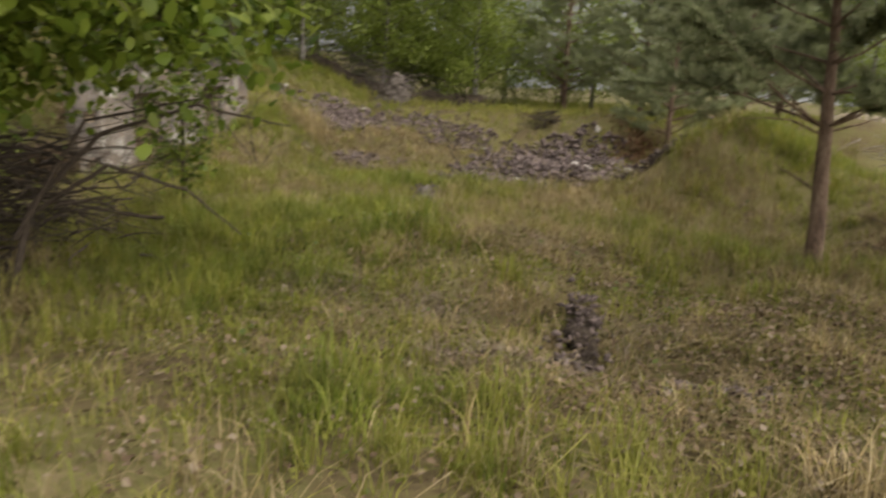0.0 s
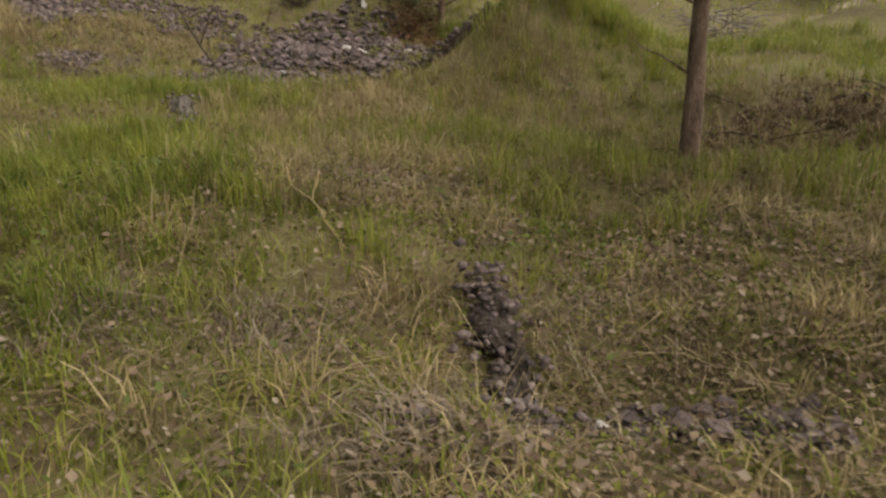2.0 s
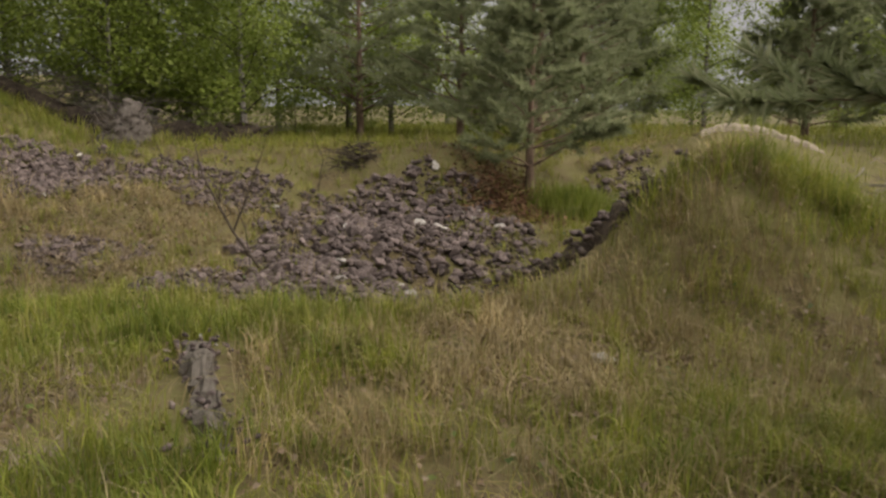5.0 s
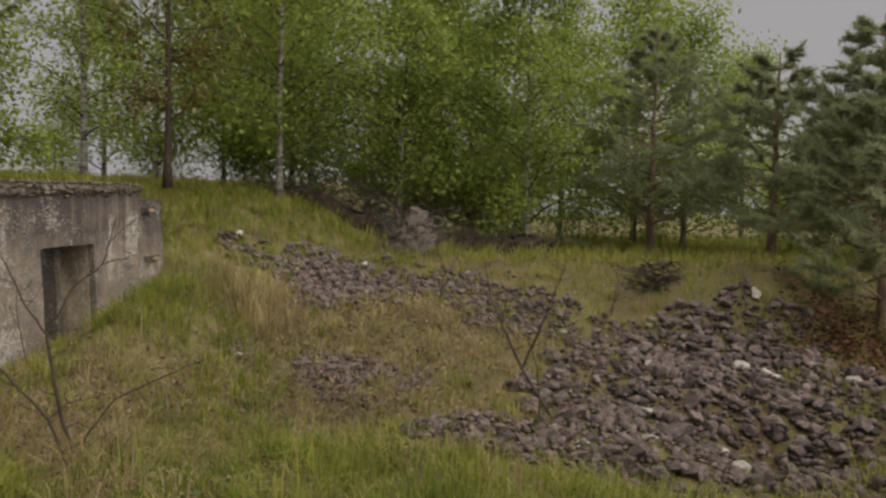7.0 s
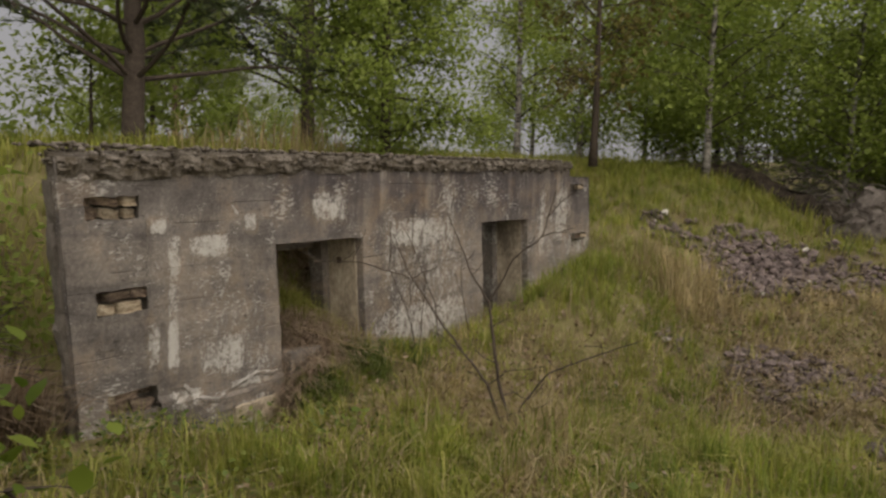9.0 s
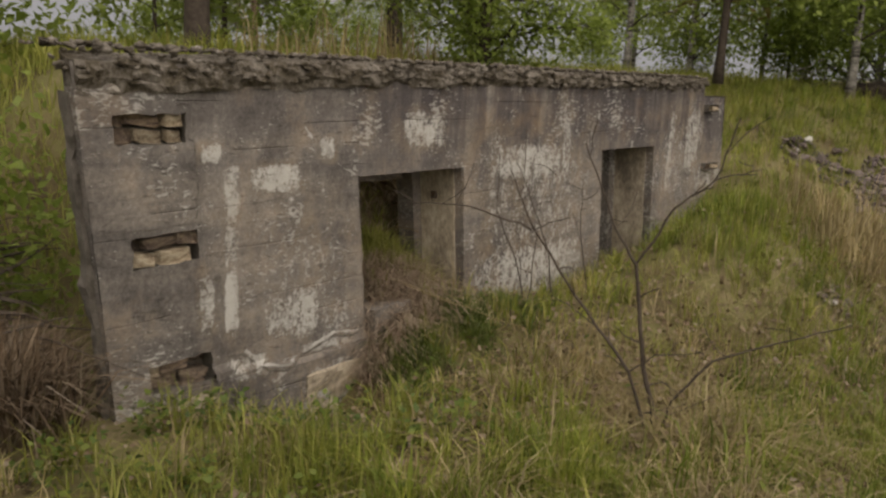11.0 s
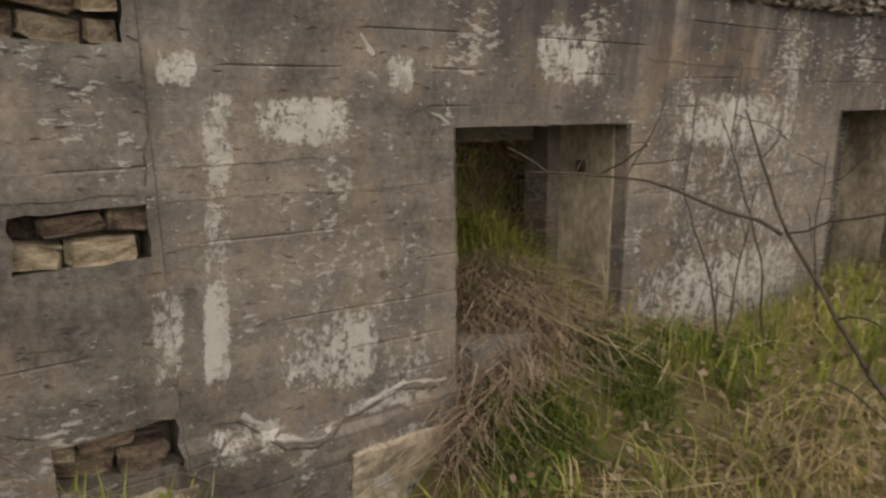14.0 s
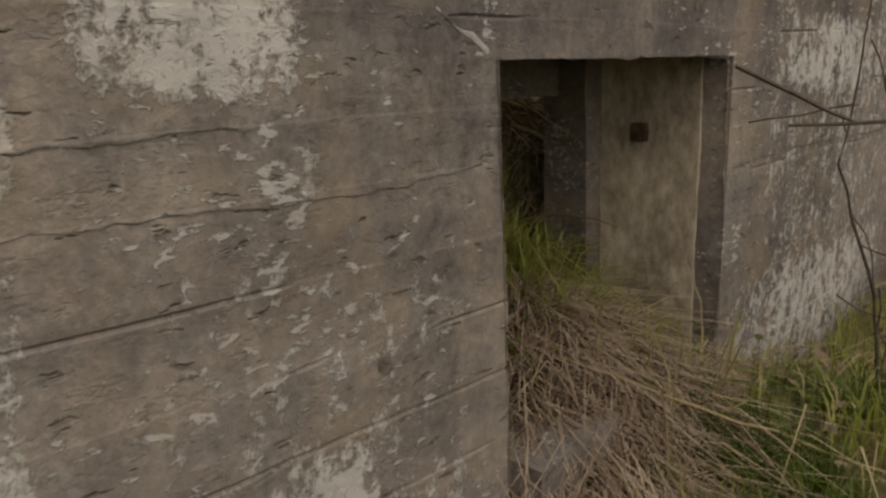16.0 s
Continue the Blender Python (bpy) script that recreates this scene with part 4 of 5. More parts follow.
# stones and earth lying on the roof edge
roof_stones = thing("rubble_pile", (-0.2, 3.0, 0.6), "crumbs of concrete and moss on a roof edge", "rubble", "rubble piles")
CRUMBS = [stone_mesh("crumb", 70 + i, M["slab"], 0.5 + 0.06 * i, 11) for i in range(8)]
verts, tris, o = [], [], 0
r = np.random.RandomState(8)
for i in range(1400):
    y, x, s = r.uniform(0.28, 6.8), r.uniform(-0.3, 0.05) if i % 3 else r.uniform(0.0, 0.055), 0.02 + 0.07 * r.rand() ** 2.2
    me = CRUMBS[r.randint(0, 8)]
    m = Matrix.Translation(settle(x, y, (0.545 if x < 0.0 else r.uniform(0.4, 0.54)) + s * 0.1)) @ pose(0, 0, 0, r.uniform(-30, 30), r.uniform(-30, 30), r.uniform(0, 360)) @ Matrix.Diagonal((s * 1.2, s * 1.1, s * 0.7, 1))
    if i < 60:
        m = Matrix.Translation((0.2, -3.0, -0.6)) @ m
        part("crumb", me, roof_stones).matrix_basis = m
    else:
        co = np.array([v.co[:] for v in me.vertices])
        mm = np.array(Matrix.Translation((0.2, -3.0, -0.6)) @ m)
        verts.append(co @ mm[:3, :3].T + mm[:3, 3])
        tris += [[k + o for k in p.vertices] for p in me.polygons]
        o += len(co)
part("crumb_fill", mesh_arrays("crumb_fill", np.concatenate(verts), tris, M["slab"]), roof_stones, kind="stuff")


# ---- trees ----
def pine(name, at, tall, trunk, first, reach, tufts, label, needles="needle", seed=0, lean=(0, 0), bare=(), group="pines", spray=0.13, stout=0.075, twigs=True, bark="pine_bark"):
    """A young pine: a tapered trunk, whorls of limbs and brushes of needles."""
    r = random.Random(seed)
    g = np.random.RandomState(seed)
    tree = thing(name, at, label, "pine tree", group)
    n = 14
    pts = [Vector((lean[0] * (i / n) * tall + r.uniform(-0.015, 0.015), lean[1] * (i / n) * tall + r.uniform(-0.015, 0.015), -0.15 + (tall + 0.15) * i / n)) for i in range(n + 1)]
    rad = [trunk * (1.25 if i == 0 else 1) * (1 - 0.9 * i / n) + 0.006 for i in range(n + 1)]
    part("trunk", mesh_from("trunk", *tube(pts, rad, 10), M[bark], True), tree)
    anchors, ways, groups = [], [], []
    z = first
    while z < tall - 0.1:
        t = z / tall
        k = r.randint(4, 5)
        turn = r.uniform(0, 6.28)
        span = reach * (1 - max(0, (z - first) / (tall - first)) ** 1.4) + 0.25
        for j in range(k):
            a = turn + 6.283 * j / k + r.uniform(-0.3, 0.3)
            length = span * r.uniform(0.7, 1.1)
            c = Vector((lean[0] * z, lean[1] * z, z))
            lp, lr = limb(r, c, (math.cos(a), math.sin(a), r.uniform(0.15, 0.5)), length, max(0.008, trunk * 0.28 * (1 - t * 0.6)), -0.02, 0.16, 6)
            wood = [tube(lp, lr, 5)]
            groups.append(wood)
            for s in range(3, len(lp)):
                for _ in range(3):
                    d = Vector((math.cos(a + r.uniform(-1.1, 1.1)), math.sin(a + r.uniform(-1.1, 1.1)), r.uniform(-0.1, 0.6))).normalized()
                    l2 = length * r.uniform(0.14, 0.34)
                    p2, r2 = limb(r, lp[s], d, l2, 0.007, -0.02, 0.2, 3)
                    if twigs:
                        wood.append(tube(p2, r2, 4))
                    for q in range(1, 4):
                        anchors.append(p2[q][:])
                        ways.append((p2[q] - p2[q - 1]).normalized()[:])
            anchors.append(lp[-1][:])
            ways.append((lp[-1] - lp[-2]).normalized()[:])
        z += r.uniform(0.24, 0.34) * max(1.0, tall / 5)
    for a, zz, length, up in bare:
        lp, lr = limb(r, (lean[0] * zz, lean[1] * zz, zz), (math.cos(a), math.sin(a), up), length, 0.014, -0.03, 0.25, 7)
        groups.append([tube(lp, lr, 5)])
    for piece in groups:
        part("limb", mesh_from("limb", *joined(piece), M[bark]), tree)
    per = max(10, int(tufts / max(1, len(anchors))))
    part("crown", needle_cloud("crown", g, anchors, ways, per, spray, spray * stout, M[needles]), tree, "blue-green needles")
    return tree


def broadleaf(name, at, tall, trunk, first, reach, leaves, size, label, bark="birch_bark", leaf="birch_leaf", seed=0, lean=(0, 0), group="birches", droop=0.06, limbs=26, category="birch tree", spread=0.16, hang=0.5, twigs=True, rounded=False):
    """A tree with a tapered trunk, limbs that branch, and a crown of separate leaves."""
    r = random.Random(seed)
    g = np.random.RandomState(seed)
    tree = thing(name, at, label, category, group)
    n = 12
    pts, wob = [], Vector((0, 0))
    for i in range(n + 1):
        wob += Vector((r.uniform(-1, 1), r.uniform(-1, 1))) * 0.012 * tall / 6
        pts.append(Vector((lean[0] * tall * (i / n) + wob.x, lean[1] * tall * (i / n) + wob.y, -0.15 + (tall + 0.15) * i / n)))
    rad = [trunk * (1.3 if i == 0 else 1) * (1 - 0.92 * i / n) + 0.006 for i in range(n + 1)]
    part("trunk", mesh_from("trunk", *tube(pts, rad, 9), M[bark], True), tree)
    groups, spots = [], []
    for k in range(limbs):
        t = (k + r.random()) / limbs
        z = first + (tall * 0.96 - first) * t
        f = (z + 0.15) / (tall + 0.15) * n
        i = min(int(f), n - 1)
        c = pts[i].lerp(pts[i + 1], f - i)
        a = k * 2.4 + r.uniform(-0.4, 0.4)
        length = reach * (0.45 + 0.75 * math.sin(math.pi * min(1, 0.2 + 0.8 * t))) * r.uniform(0.7, 1.1) * (1 - 0.45 * t)
        lp, lr = limb(r, c, (math.cos(a), math.sin(a), r.uniform(0.3, 1.0)), length, max(0.008, trunk * 0.3 * (1 - 0.7 * t)), droop, 0.2, 7)
        wood = [tube(lp, lr, 5)]
        groups.append(wood)
        for s in range(2, len(lp)):
            for _ in range(2):
                d = Vector((math.cos(a + r.uniform(-1.5, 1.5)), math.sin(a + r.uniform(-1.5, 1.5)), r.uniform(-0.6, 0.6)))
                p2, r2 = limb(r, lp[s], d, length * r.uniform(0.2, 0.45), 0.007, droop * 2, 0.25, 4)
                if twigs:
                    wood.append(tube(p2, r2, 3))
                spots += [q[:] for q in p2[1:]]
        spots += [q[:] for q in lp[4:]]
    for piece in groups:
        part("limb", mesh_from("limb", *joined(piece), M["twig"]), tree)
    part("crown", leaf_cloud("crown", g, spots, int(leaves * (0.72 if leaf == "birch_leaf" else 1.0)), spread, size, M[leaf], 0.5, hang, rounded), tree)
    return tree


def ground_at(x, y, up=0.0):
    return (x, y, hz(x, y) + up)


pine("pine_tree", ground_at(8.92, -1.98), 3.9, 0.085, 1.38, 1.45, 75000, "young pine with bare lower trunk in grass", seed=2, lean=(-0.05, 0.02), bare=[(2.6, 0.75, 0.8, 0.25), (3.0, 1.4, 0.9, 0.4), (0.3, 1.35, 0.9, 0.4), (5.9, 1.4, 0.8, 0.5), (3.4, 1.3, 1.0, 0.3)])
pine("pine_tree", ground_at(10.84, -3.45), 6.0, 0.145, 1.75, 2.3, 75000, "taller pine with grey-brown trunk and dead twigs", seed=5, lean=(-0.09, 0.03), bare=[(2.7, 0.75, 0.9, 0.0), (3.0, 0.4, 0.7, 0.05), (0.5, 0.6, 0.6, 0.1), (2.4, 1.5, 1.2, 0.3)])
pine("pine_tree", ground_at(9.35, 8.5), 3.3, 0.075, 0.4, 1.22, 50000, "bushy young pine beside a rubble pile", seed=7, bare=[(0.2, 0.5, 1.0, 0.6)])
pine("pine_tree", ground_at(9.6, 14.5), 4.2, 0.1, 0.6, 1.8, 42000, "bushy young pine at the wood's edge", seed=9, twigs=False)
pine("pine_tree", ground_at(12.4, 14.0), 4.6, 0.1, 0.6, 1.9, 42000, "bushy young pine at the wood's edge", seed=11, twigs=False)
pine("pine_tree", ground_at(7.4, 16.2), 5.0, 0.1, 0.7, 1.8, 42000, "bushy young pine at the wood's edge", seed=13, twigs=False)
# roof pines as silhouettes: needles and bark carry the shade in their colour
pine("pine_tree", (-3.2, 2.9, 0.45), 5.0, 0.13, 0.9, 2.4, 40000, "spreading pine on the bunker's grassy roof, shade in its colours", "shaded_needle", seed=15, bark="twig")
pine("pine_tree", (-5.0, 7.2, 0.5), 5.5, 0.13, 1.2, 2.3, 40000, "spreading pine on the bunker's grassy roof, shade in its colours", "shaded_needle", seed=17, bark="twig")

broadleaf("maple_tree", (-2.3, 6.0, 0.5), 3.4, 0.08, 0.15, 1.45, 27000, 0.072, "dense bright green young tree behind the bunker roof", "twig", "birch_leaf", 21, group="young trees", category="young tree", limbs=34, spread=0.15)
broadleaf("birch_tree", (-3.3, 11.0, 0.9), 6.2, 0.06, 0.5, 1.3, 7500, 0.075, "slender open birch with pale trunk", seed=23, limbs=24, spread=0.14)
broadleaf("oak_tree", (-1.5, 10.6, 0.85), 5.6, 0.065, 0.9, 1.5, 2900, 0.11, "sparse young tree with bronze leaves and dark trunk", "twig", "bronze_leaf", 25, group="young trees", category="young tree", limbs=22)
big = broadleaf("birch_tree", (-0.2, 12.6, hz(-0.2, 12.6)), 7.5, 0.065, 0.8, 2.3, 27000, 0.096, "tall birch with white trunk and fresh leaves", seed=27, limbs=38, spread=0.22)
broadleaf("birch_tree", ground_at(1.7, 14.9), 7.0, 0.06, 0.8, 2.5, 27000, 0.098, "tall birch with white trunk and fresh leaves", seed=29, limbs=36, spread=0.22, lean=(0.05, 0))
broadleaf("birch_tree", ground_at(4.6, 15.5), 6.5, 0.08, 0.5, 2.2, 25000, 0.098, "leafy birch at the wood's edge", seed=31, limbs=34, spread=0.22)
leafy = broadleaf("aspen_tree", ground_at(2.15, -4.9), 3.5, 0.07, 1.45, 2.05, 18500, 0.105, "broad-leaved young aspen with low dark branches", "twig", "aspen_leaf", 33, group="young trees", category="young tree", limbs=30, droop=0.1, spread=0.17, rounded=True)

pine("pine_tree", ground_at(11.0, 13.0), 4.6, 0.1, 0.4, 1.8, 42000, "bushy young pine at the wood's edge", seed=51, twigs=False)
# the wood behind: birches and pines, each its own tree
far_birch = broadleaf("birch_tree", ground_at(-5, 17), 7.2, 0.09, 0.5, 2.3, 14000, 0.13, "birch in the wood behind the clearing", seed=35, limbs=24, spread=0.36, twigs=False)
far_pine = pine("pine_tree", ground_at(14.5, 17.5), 5.6, 0.12, 0.5, 2.0, 13000, "pine in the wood behind the clearing", seed=37, spray=0.27, stout=0.085, twigs=False)
r = random.Random(77)
for i in range(26):
    a = -58 + 116 * (i + 0.5) / 26 + r.uniform(-1.5, 1.5)
    d = r.uniform(20, 31) if a < 27 else r.uniform(33, 42)
    x, y = 4.5 + d * math.sin(radians(a)), -2 + d * math.cos(radians(a))
    src = far_pine if (a > 14 and r.random() < 0.5) or (a < -30 and r.random() < 0.4) else far_birch
    k = r.uniform(0.7, 1.1) * (0.72 if -6 < a < 1 else 1.0)
    if -41 < a < -33 or (a < -20 and i % 2) or -15.5 < a < -10:
        continue
    copy_thing(src, pose(*ground_at(x, y), 0, 0, r.uniform(0, 360)) @ Matrix.Diagonal((k, k, k, 1)))
for src, x, y, k in [(far_birch, 16.5, 15.5, 0.75), (far_pine, 18.6, 14.2, 0.8), (far_birch, 20.4, 11.6, 0.7), (far_pine, 22.4, 9.0, 0.8), (far_birch, 23.5, 15.0, 0.95), (far_pine, 25.0, 5.0, 0.9), (far_birch, 26.0, 8.5, 0.9),
                     (far_birch, -2.0, 19.0, 0.95), (far_pine, 0.9, 20.5, 0.85), (far_birch, 3.0, 18.6, 0.8), (far_birch, -4.6, 20.5, 0.8)]:
    copy_thing(src, pose(*ground_at(x, y), 0, 0, x * 71) @ Matrix.Diagonal((k, k, k, 1)))
# undergrowth at the foot of the wood
bush = broadleaf("bush", ground_at(3.2, 17.5), 2.0, 0.03, 0.1, 1.2, 3600, 0.095, "leafy bush at the foot of the wood", "twig", "birch_leaf", 41, group="bushes", category="bush", limbs=16, spread=0.22, twigs=False)
for i in range(20):
    a = -62 + 124 * (i + 0.5) / 20 + r.uniform(-2, 2)
    d = r.uniform(18, 23) if a < 27 else r.uniform(30, 38)
    if -16 < a < -9:
        continue
    x, y = 4.5 + d * math.sin(radians(a)), -2 + d * math.cos(radians(a))
    k = r.uniform(0.6, 1.0)
    copy_thing(bush, pose(*ground_at(x, y), 0, 0, r.uniform(0, 360)) @ Matrix.Diagonal((k, k, k, 1)))
# what closes the clearing behind the walker
for i in range(8):
    a = 75 + 210 * i / 7
    x, y = 5 + 24 * math.sin(radians(a)), -4 + 24 * math.cos(radians(a))
    copy_thing(far_birch if i % 3 else far_pine, pose(*ground_at(x, y), 0, 0, i * 77))
for x, y, k in [(-2.2, -1.2, 0.8), (-3.4, 0.6, 1.1), (-1.15, 0.05, 0.75), (-0.75, -0.55, 0.4), (-6, 5, 1.3), (-4.9, 3.4, 0.9)]:
    copy_thing(bush, pose(*ground_at(x, y), 0, 0, x * 50) @ Matrix.Diagonal((k, k, k, 1)))

# leafy shrub close to the path
shrub = broadleaf("leafy_shrub", ground_at(2.32, -1.5), 2.0, 0.02, 0.3, 0.52, 1200, 0.08, "broad-leaved shrub with fresh green leaves", "twig", "aspen_leaf", 43, group="bushes", category="shrub", limbs=16, spread=0.1, hang=0.2, rounded=True)


# ---- bare shrubs and dead wood ----
def bare_shrub(name, at, lines, label, mat="twig", seed=0, thorns=0.5, category="shrub", group="bare shrubs"):
    """A leafless shrub: the main stems along given lines, with short side twigs."""
    ob = thing(name, at, label, category, group)
    rr = random.Random(seed)
    for pts, r0, r1 in lines:
        p = [Vector(q) - Vector(at) for q in pts]
        fine, rad = [], []
        n = 5
        for i in range(len(p) - 1):
            for k in range(n):
                fine.append(p[i].lerp(p[i + 1], k / n) + Vector((rr.uniform(-1, 1), rr.uniform(-1, 1), rr.uniform(-1, 1))) * 0.006)
        fine.append(p[-1])
        rad = [r0 + (r1 - r0) * i / (len(fine) - 1) for i in range(len(fine))]
        pieces = [tube(fine, rad, 6)]
        for i in range(2, len(fine) - 1):
            if rr.random() < thorns:
                d = Vector((rr.uniform(-1, 1), rr.uniform(-1, 1), rr.uniform(-0.2, 1)))
                lp, lr = limb(rr, fine[i], d, rr.uniform(0.05, 0.28), rad[i] * 0.5, 0, 0.3, 4)
                pieces.append(tube(lp, [max(0.0015, v) for v in lr], 4))
        part("stem", mesh_from("stem", *joined(pieces), M[mat]), ob)
    return ob


b0 = (1.89, 2.46, hz(1.89, 2.46))
bare_shrub("bare_shrub", b0, [([(1.9, 2.47, b0[2] - 0.05), (1.78, 2.41, -0.85), (1.73, 2.38, -0.44)], 0.014, 0.009), ([(1.73, 2.38, -0.44), (1.6, 2.32, -0.21), (1.46, 2.25, 0.16)], 0.008, 0.003),
                              ([(1.73, 2.38, -0.44), (1.87, 2.45, -0.14), (2.03, 2.53, 0.02), (2.1, 2.57, 0.32)], 0.008, 0.003), ([(2.03, 2.53, 0.02), (2.21, 2.63, 0.08)], 0.005, 0.002),
                              ([(1.85, 2.44, b0[2] - 0.03), (1.74, 2.39, -1.0), (1.47, 2.25, -0.63), (1.25, 2.14, -0.3), (1.13, 2.08, 0.0)], 0.011, 0.003), ([(1.25, 2.14, -0.3), (0.94, 1.98, -0.2), (0.62, 1.83, -0.22)], 0.006, 0.002),
                              ([(1.9, 2.47, b0[2]), (1.94, 2.49, -1.13), (2.1, 2.57, -0.89), (2.41, 2.72, -0.73), (2.64, 2.84, -0.63)], 0.009, 0.003), ([(1.74, 2.39, -1.0), (1.85, 2.44, -0.9), (2.07, 2.55, -0.85)], 0.005, 0.002)],
           "leafless thorny shrub with forked dark stems", seed=4, thorns=0.45)
s0 = (5.02, 4.6, hz(5.02, 4.6))
bare_shrub("bare_shrub", s0, [([(5.02, 4.6, s0[2] - 0.05), (5.06, 4.65, -1.4), (4.75, 4.8, -0.95), (4.46, 5.0, -0.38), (4.4, 5.05, -0.05)], 0.022, 0.004), ([(4.77, 4.8, -1.0), (4.95, 4.8, -0.56), (5.07, 4.8, -0.23), (5.15, 4.85, 0.0)], 0.014, 0.003), ([(4.97, 4.6, s0[2] - 0.05), (4.91, 4.7, -0.95), (4.7, 4.8, -0.3)], 0.008, 0.002)],
           "leafless sapling beside a rubble pile", seed=6, thorns=0.9)
for k, (x, y) in enumerate([(3.5, 8.6), (4.4, 7.9), (5.9, 8.8), (2.6, 9.6)]):
    z = hz(x, y)
    bare_shrub("bare_shrub", (x, y, z), [([(x, y, z - 0.04), (x + 0.1, y, z + 0.5), (x - 0.1, y, z + 1.0)], 0.009, 0.002), ([(x, y, z + 0.05), (x + 0.25, y + 0.1, z + 0.7)], 0.006, 0.002)], "thin leafless sapling in dry grass", seed=20 + k, thorns=0.9)

# uprooted stump with tangled roots
sx, sy = 2.45, 12.3
stump = thing("stump", (sx, sy, hz(sx, sy)), "grey uprooted stump with tangled roots", "tree stump")
rr = random.Random(12)
verts, faces = tube([(0.02 * k, -0.01 * k, -0.15 + 0.09 * k) for k in range(12)], [0.62 - 0.045 * k for k in range(12)], 22)
verts = [Vector(v) + noise.noise_vector(Vector(v) * 6) * 0.1 + noise.noise_vector(Vector(v) * 15) * 0.06 for v in verts]
part("trunk", mesh_from("trunk", verts, faces, M["old_wood"]), stump)
for i in range(70):
    a = rr.uniform(0, 6.28)
    lp, lr = limb(rr, (0.3 * math.cos(a), 0.3 * math.sin(a), rr.uniform(0.1, 0.7)), (math.cos(a), math.sin(a), rr.uniform(0.2, 1.4)), rr.uniform(0.25, 0.8), rr.uniform(0.008, 0.022), 0.1, 0.4, 8)
    part("root", mesh_from("root", *tube(lp, lr, 5), M["old_wood"]), stump)


def brush_pile(at, rx, ry, tall, count, label, seed, length=(0.5, 1.6), mat="dead_wood"):
    ob = thing("brush_pile", at, label, "brush pile", "brush piles")
    q = random.Random(seed)
    pieces = []
    for i in range(count):
        x, y = q.gauss(0, rx * 0.5), q.gauss(0, ry * 0.5)
        z = hz(at[0] + x, at[1] + y) - at[2] + q.uniform(0, tall)
        a = q.uniform(0, 6.28)
        lp, lr = limb(q, (x, y, z), (math.cos(a), math.sin(a), q.uniform(-0.3, 0.5)), q.uniform(*length), q.uniform(0.004, 0.016), 0.06, 0.22, 6)
        floor = [hz(at[0] + v.x, at[1] + v.y) - at[2] for v in lp]
        lp = [Vector((v.x, v.y, max(v.z, f + 0.005))) for v, f in zip(lp, floor)]
        if i < 60:
            part("branch", mesh_from("branch", *tube(lp, lr, 5), M[mat]), ob)
        else:
            pieces.append(tube(lp, lr, 4))
    if pieces:
        part("twig_mass", mesh_from("twig_mass", *joined(pieces), M[mat]), ob, kind="stuff")


brush_pile(ground_at(1.75, -4.0), 1.0, 0.9, 0.9, 420, "heap of dark dead branches under a tree", 3, (0.4, 1.3), "twig")
brush_pile(ground_at(1.4, 15.2), 1.8, 0.8, 0.9, 230, "tangled dead roots and branches at the wood's edge", 5, (0.6, 2.0))
brush_pile(ground_at(4.2, 14.9), 1.2, 0.6, 0.5, 60, "low dead branches at the wood's edge", 7)
brush_pile(ground_at(-0.4, 15.0), 1.5, 0.6, 0.8, 80, "low dead branches at the wood's edge", 8)
brush_pile(ground_at(-0.95, 2.9), 0.25, 1.0, 0.14, 420, "dead brown stems on earth behind a doorway", 9, (0.15, 0.5), "bracken")
brush_pile(ground_at(-0.75, 0.0), 0.5, 0.2, 0.8, 260, "dead stems beside the bunker's end", 10, (0.2, 0.6), "twig")
brush_pile(ground_at(12.4, 3.2), 0.8, 0.6, 0.7, 150, "brown dead bush between grassy mounds", 11, (0.3, 0.9))
brush_pile(ground_at(10.8, -1.3), 1.8, 0.5, 0.06, 70, "dead stems and roots on a crumbling edge", 12, (0.3, 0.9), "twig")
brush_pile(ground_at(6.6, 9.6), 0.32, 0.22, 0.34, 150, "dark clump of roots and dead stems in yellow grass", 21, (0.2, 0.5), "twig")
# low dark boughs of the aspen
bare_shrub("low_bough", (2.6, -5.0, hz(2.6, -5.0)), [([(2.6, -5.0, hz(2.6, -5.0)), (2.7, -4.9, -0.7), (3.1, -4.7, -0.2), (3.7, -4.5, 0.02), (4.3, -4.3, -0.1)], 0.03, 0.006), ([(2.7, -4.9, -0.75), (3.2, -4.8, -0.4), (3.7, -4.7, -0.55), (4.05, -4.6, -0.85)], 0.02, 0.005),
                                               ([(2.65, -5.0, -0.9), (3.1, -4.9, -0.1), (3.9, -4.7, 0.1)], 0.02, 0.005)], "low dark boughs with fine drooping twigs", seed=9, thorns=0.9, category="bough")
# forked pale twig lying in the grass
bare_shrub("fallen_twig", (5.7, -3.5, hz(5.7, -3.5)), [([(5.8, -3.95, hz(5.8, -3.95) + 0.06), (5.68, -3.5, hz(5.68, -3.5) + 0.12), (5.58, -3.3, hz(5.58, -3.3) + 0.15), (5.57, -3.05, hz(5.57, -3.05) + 0.2)], 0.008, 0.004), ([(5.68, -3.5, hz(5.68, -3.5) + 0.12), (5.75, -3.2, hz(5.75, -3.2) + 0.2)], 0.005, 0.003)],
           "forked pale dead twig lying in grass", "straw", 3, 0.1, "twig", "dead twigs")

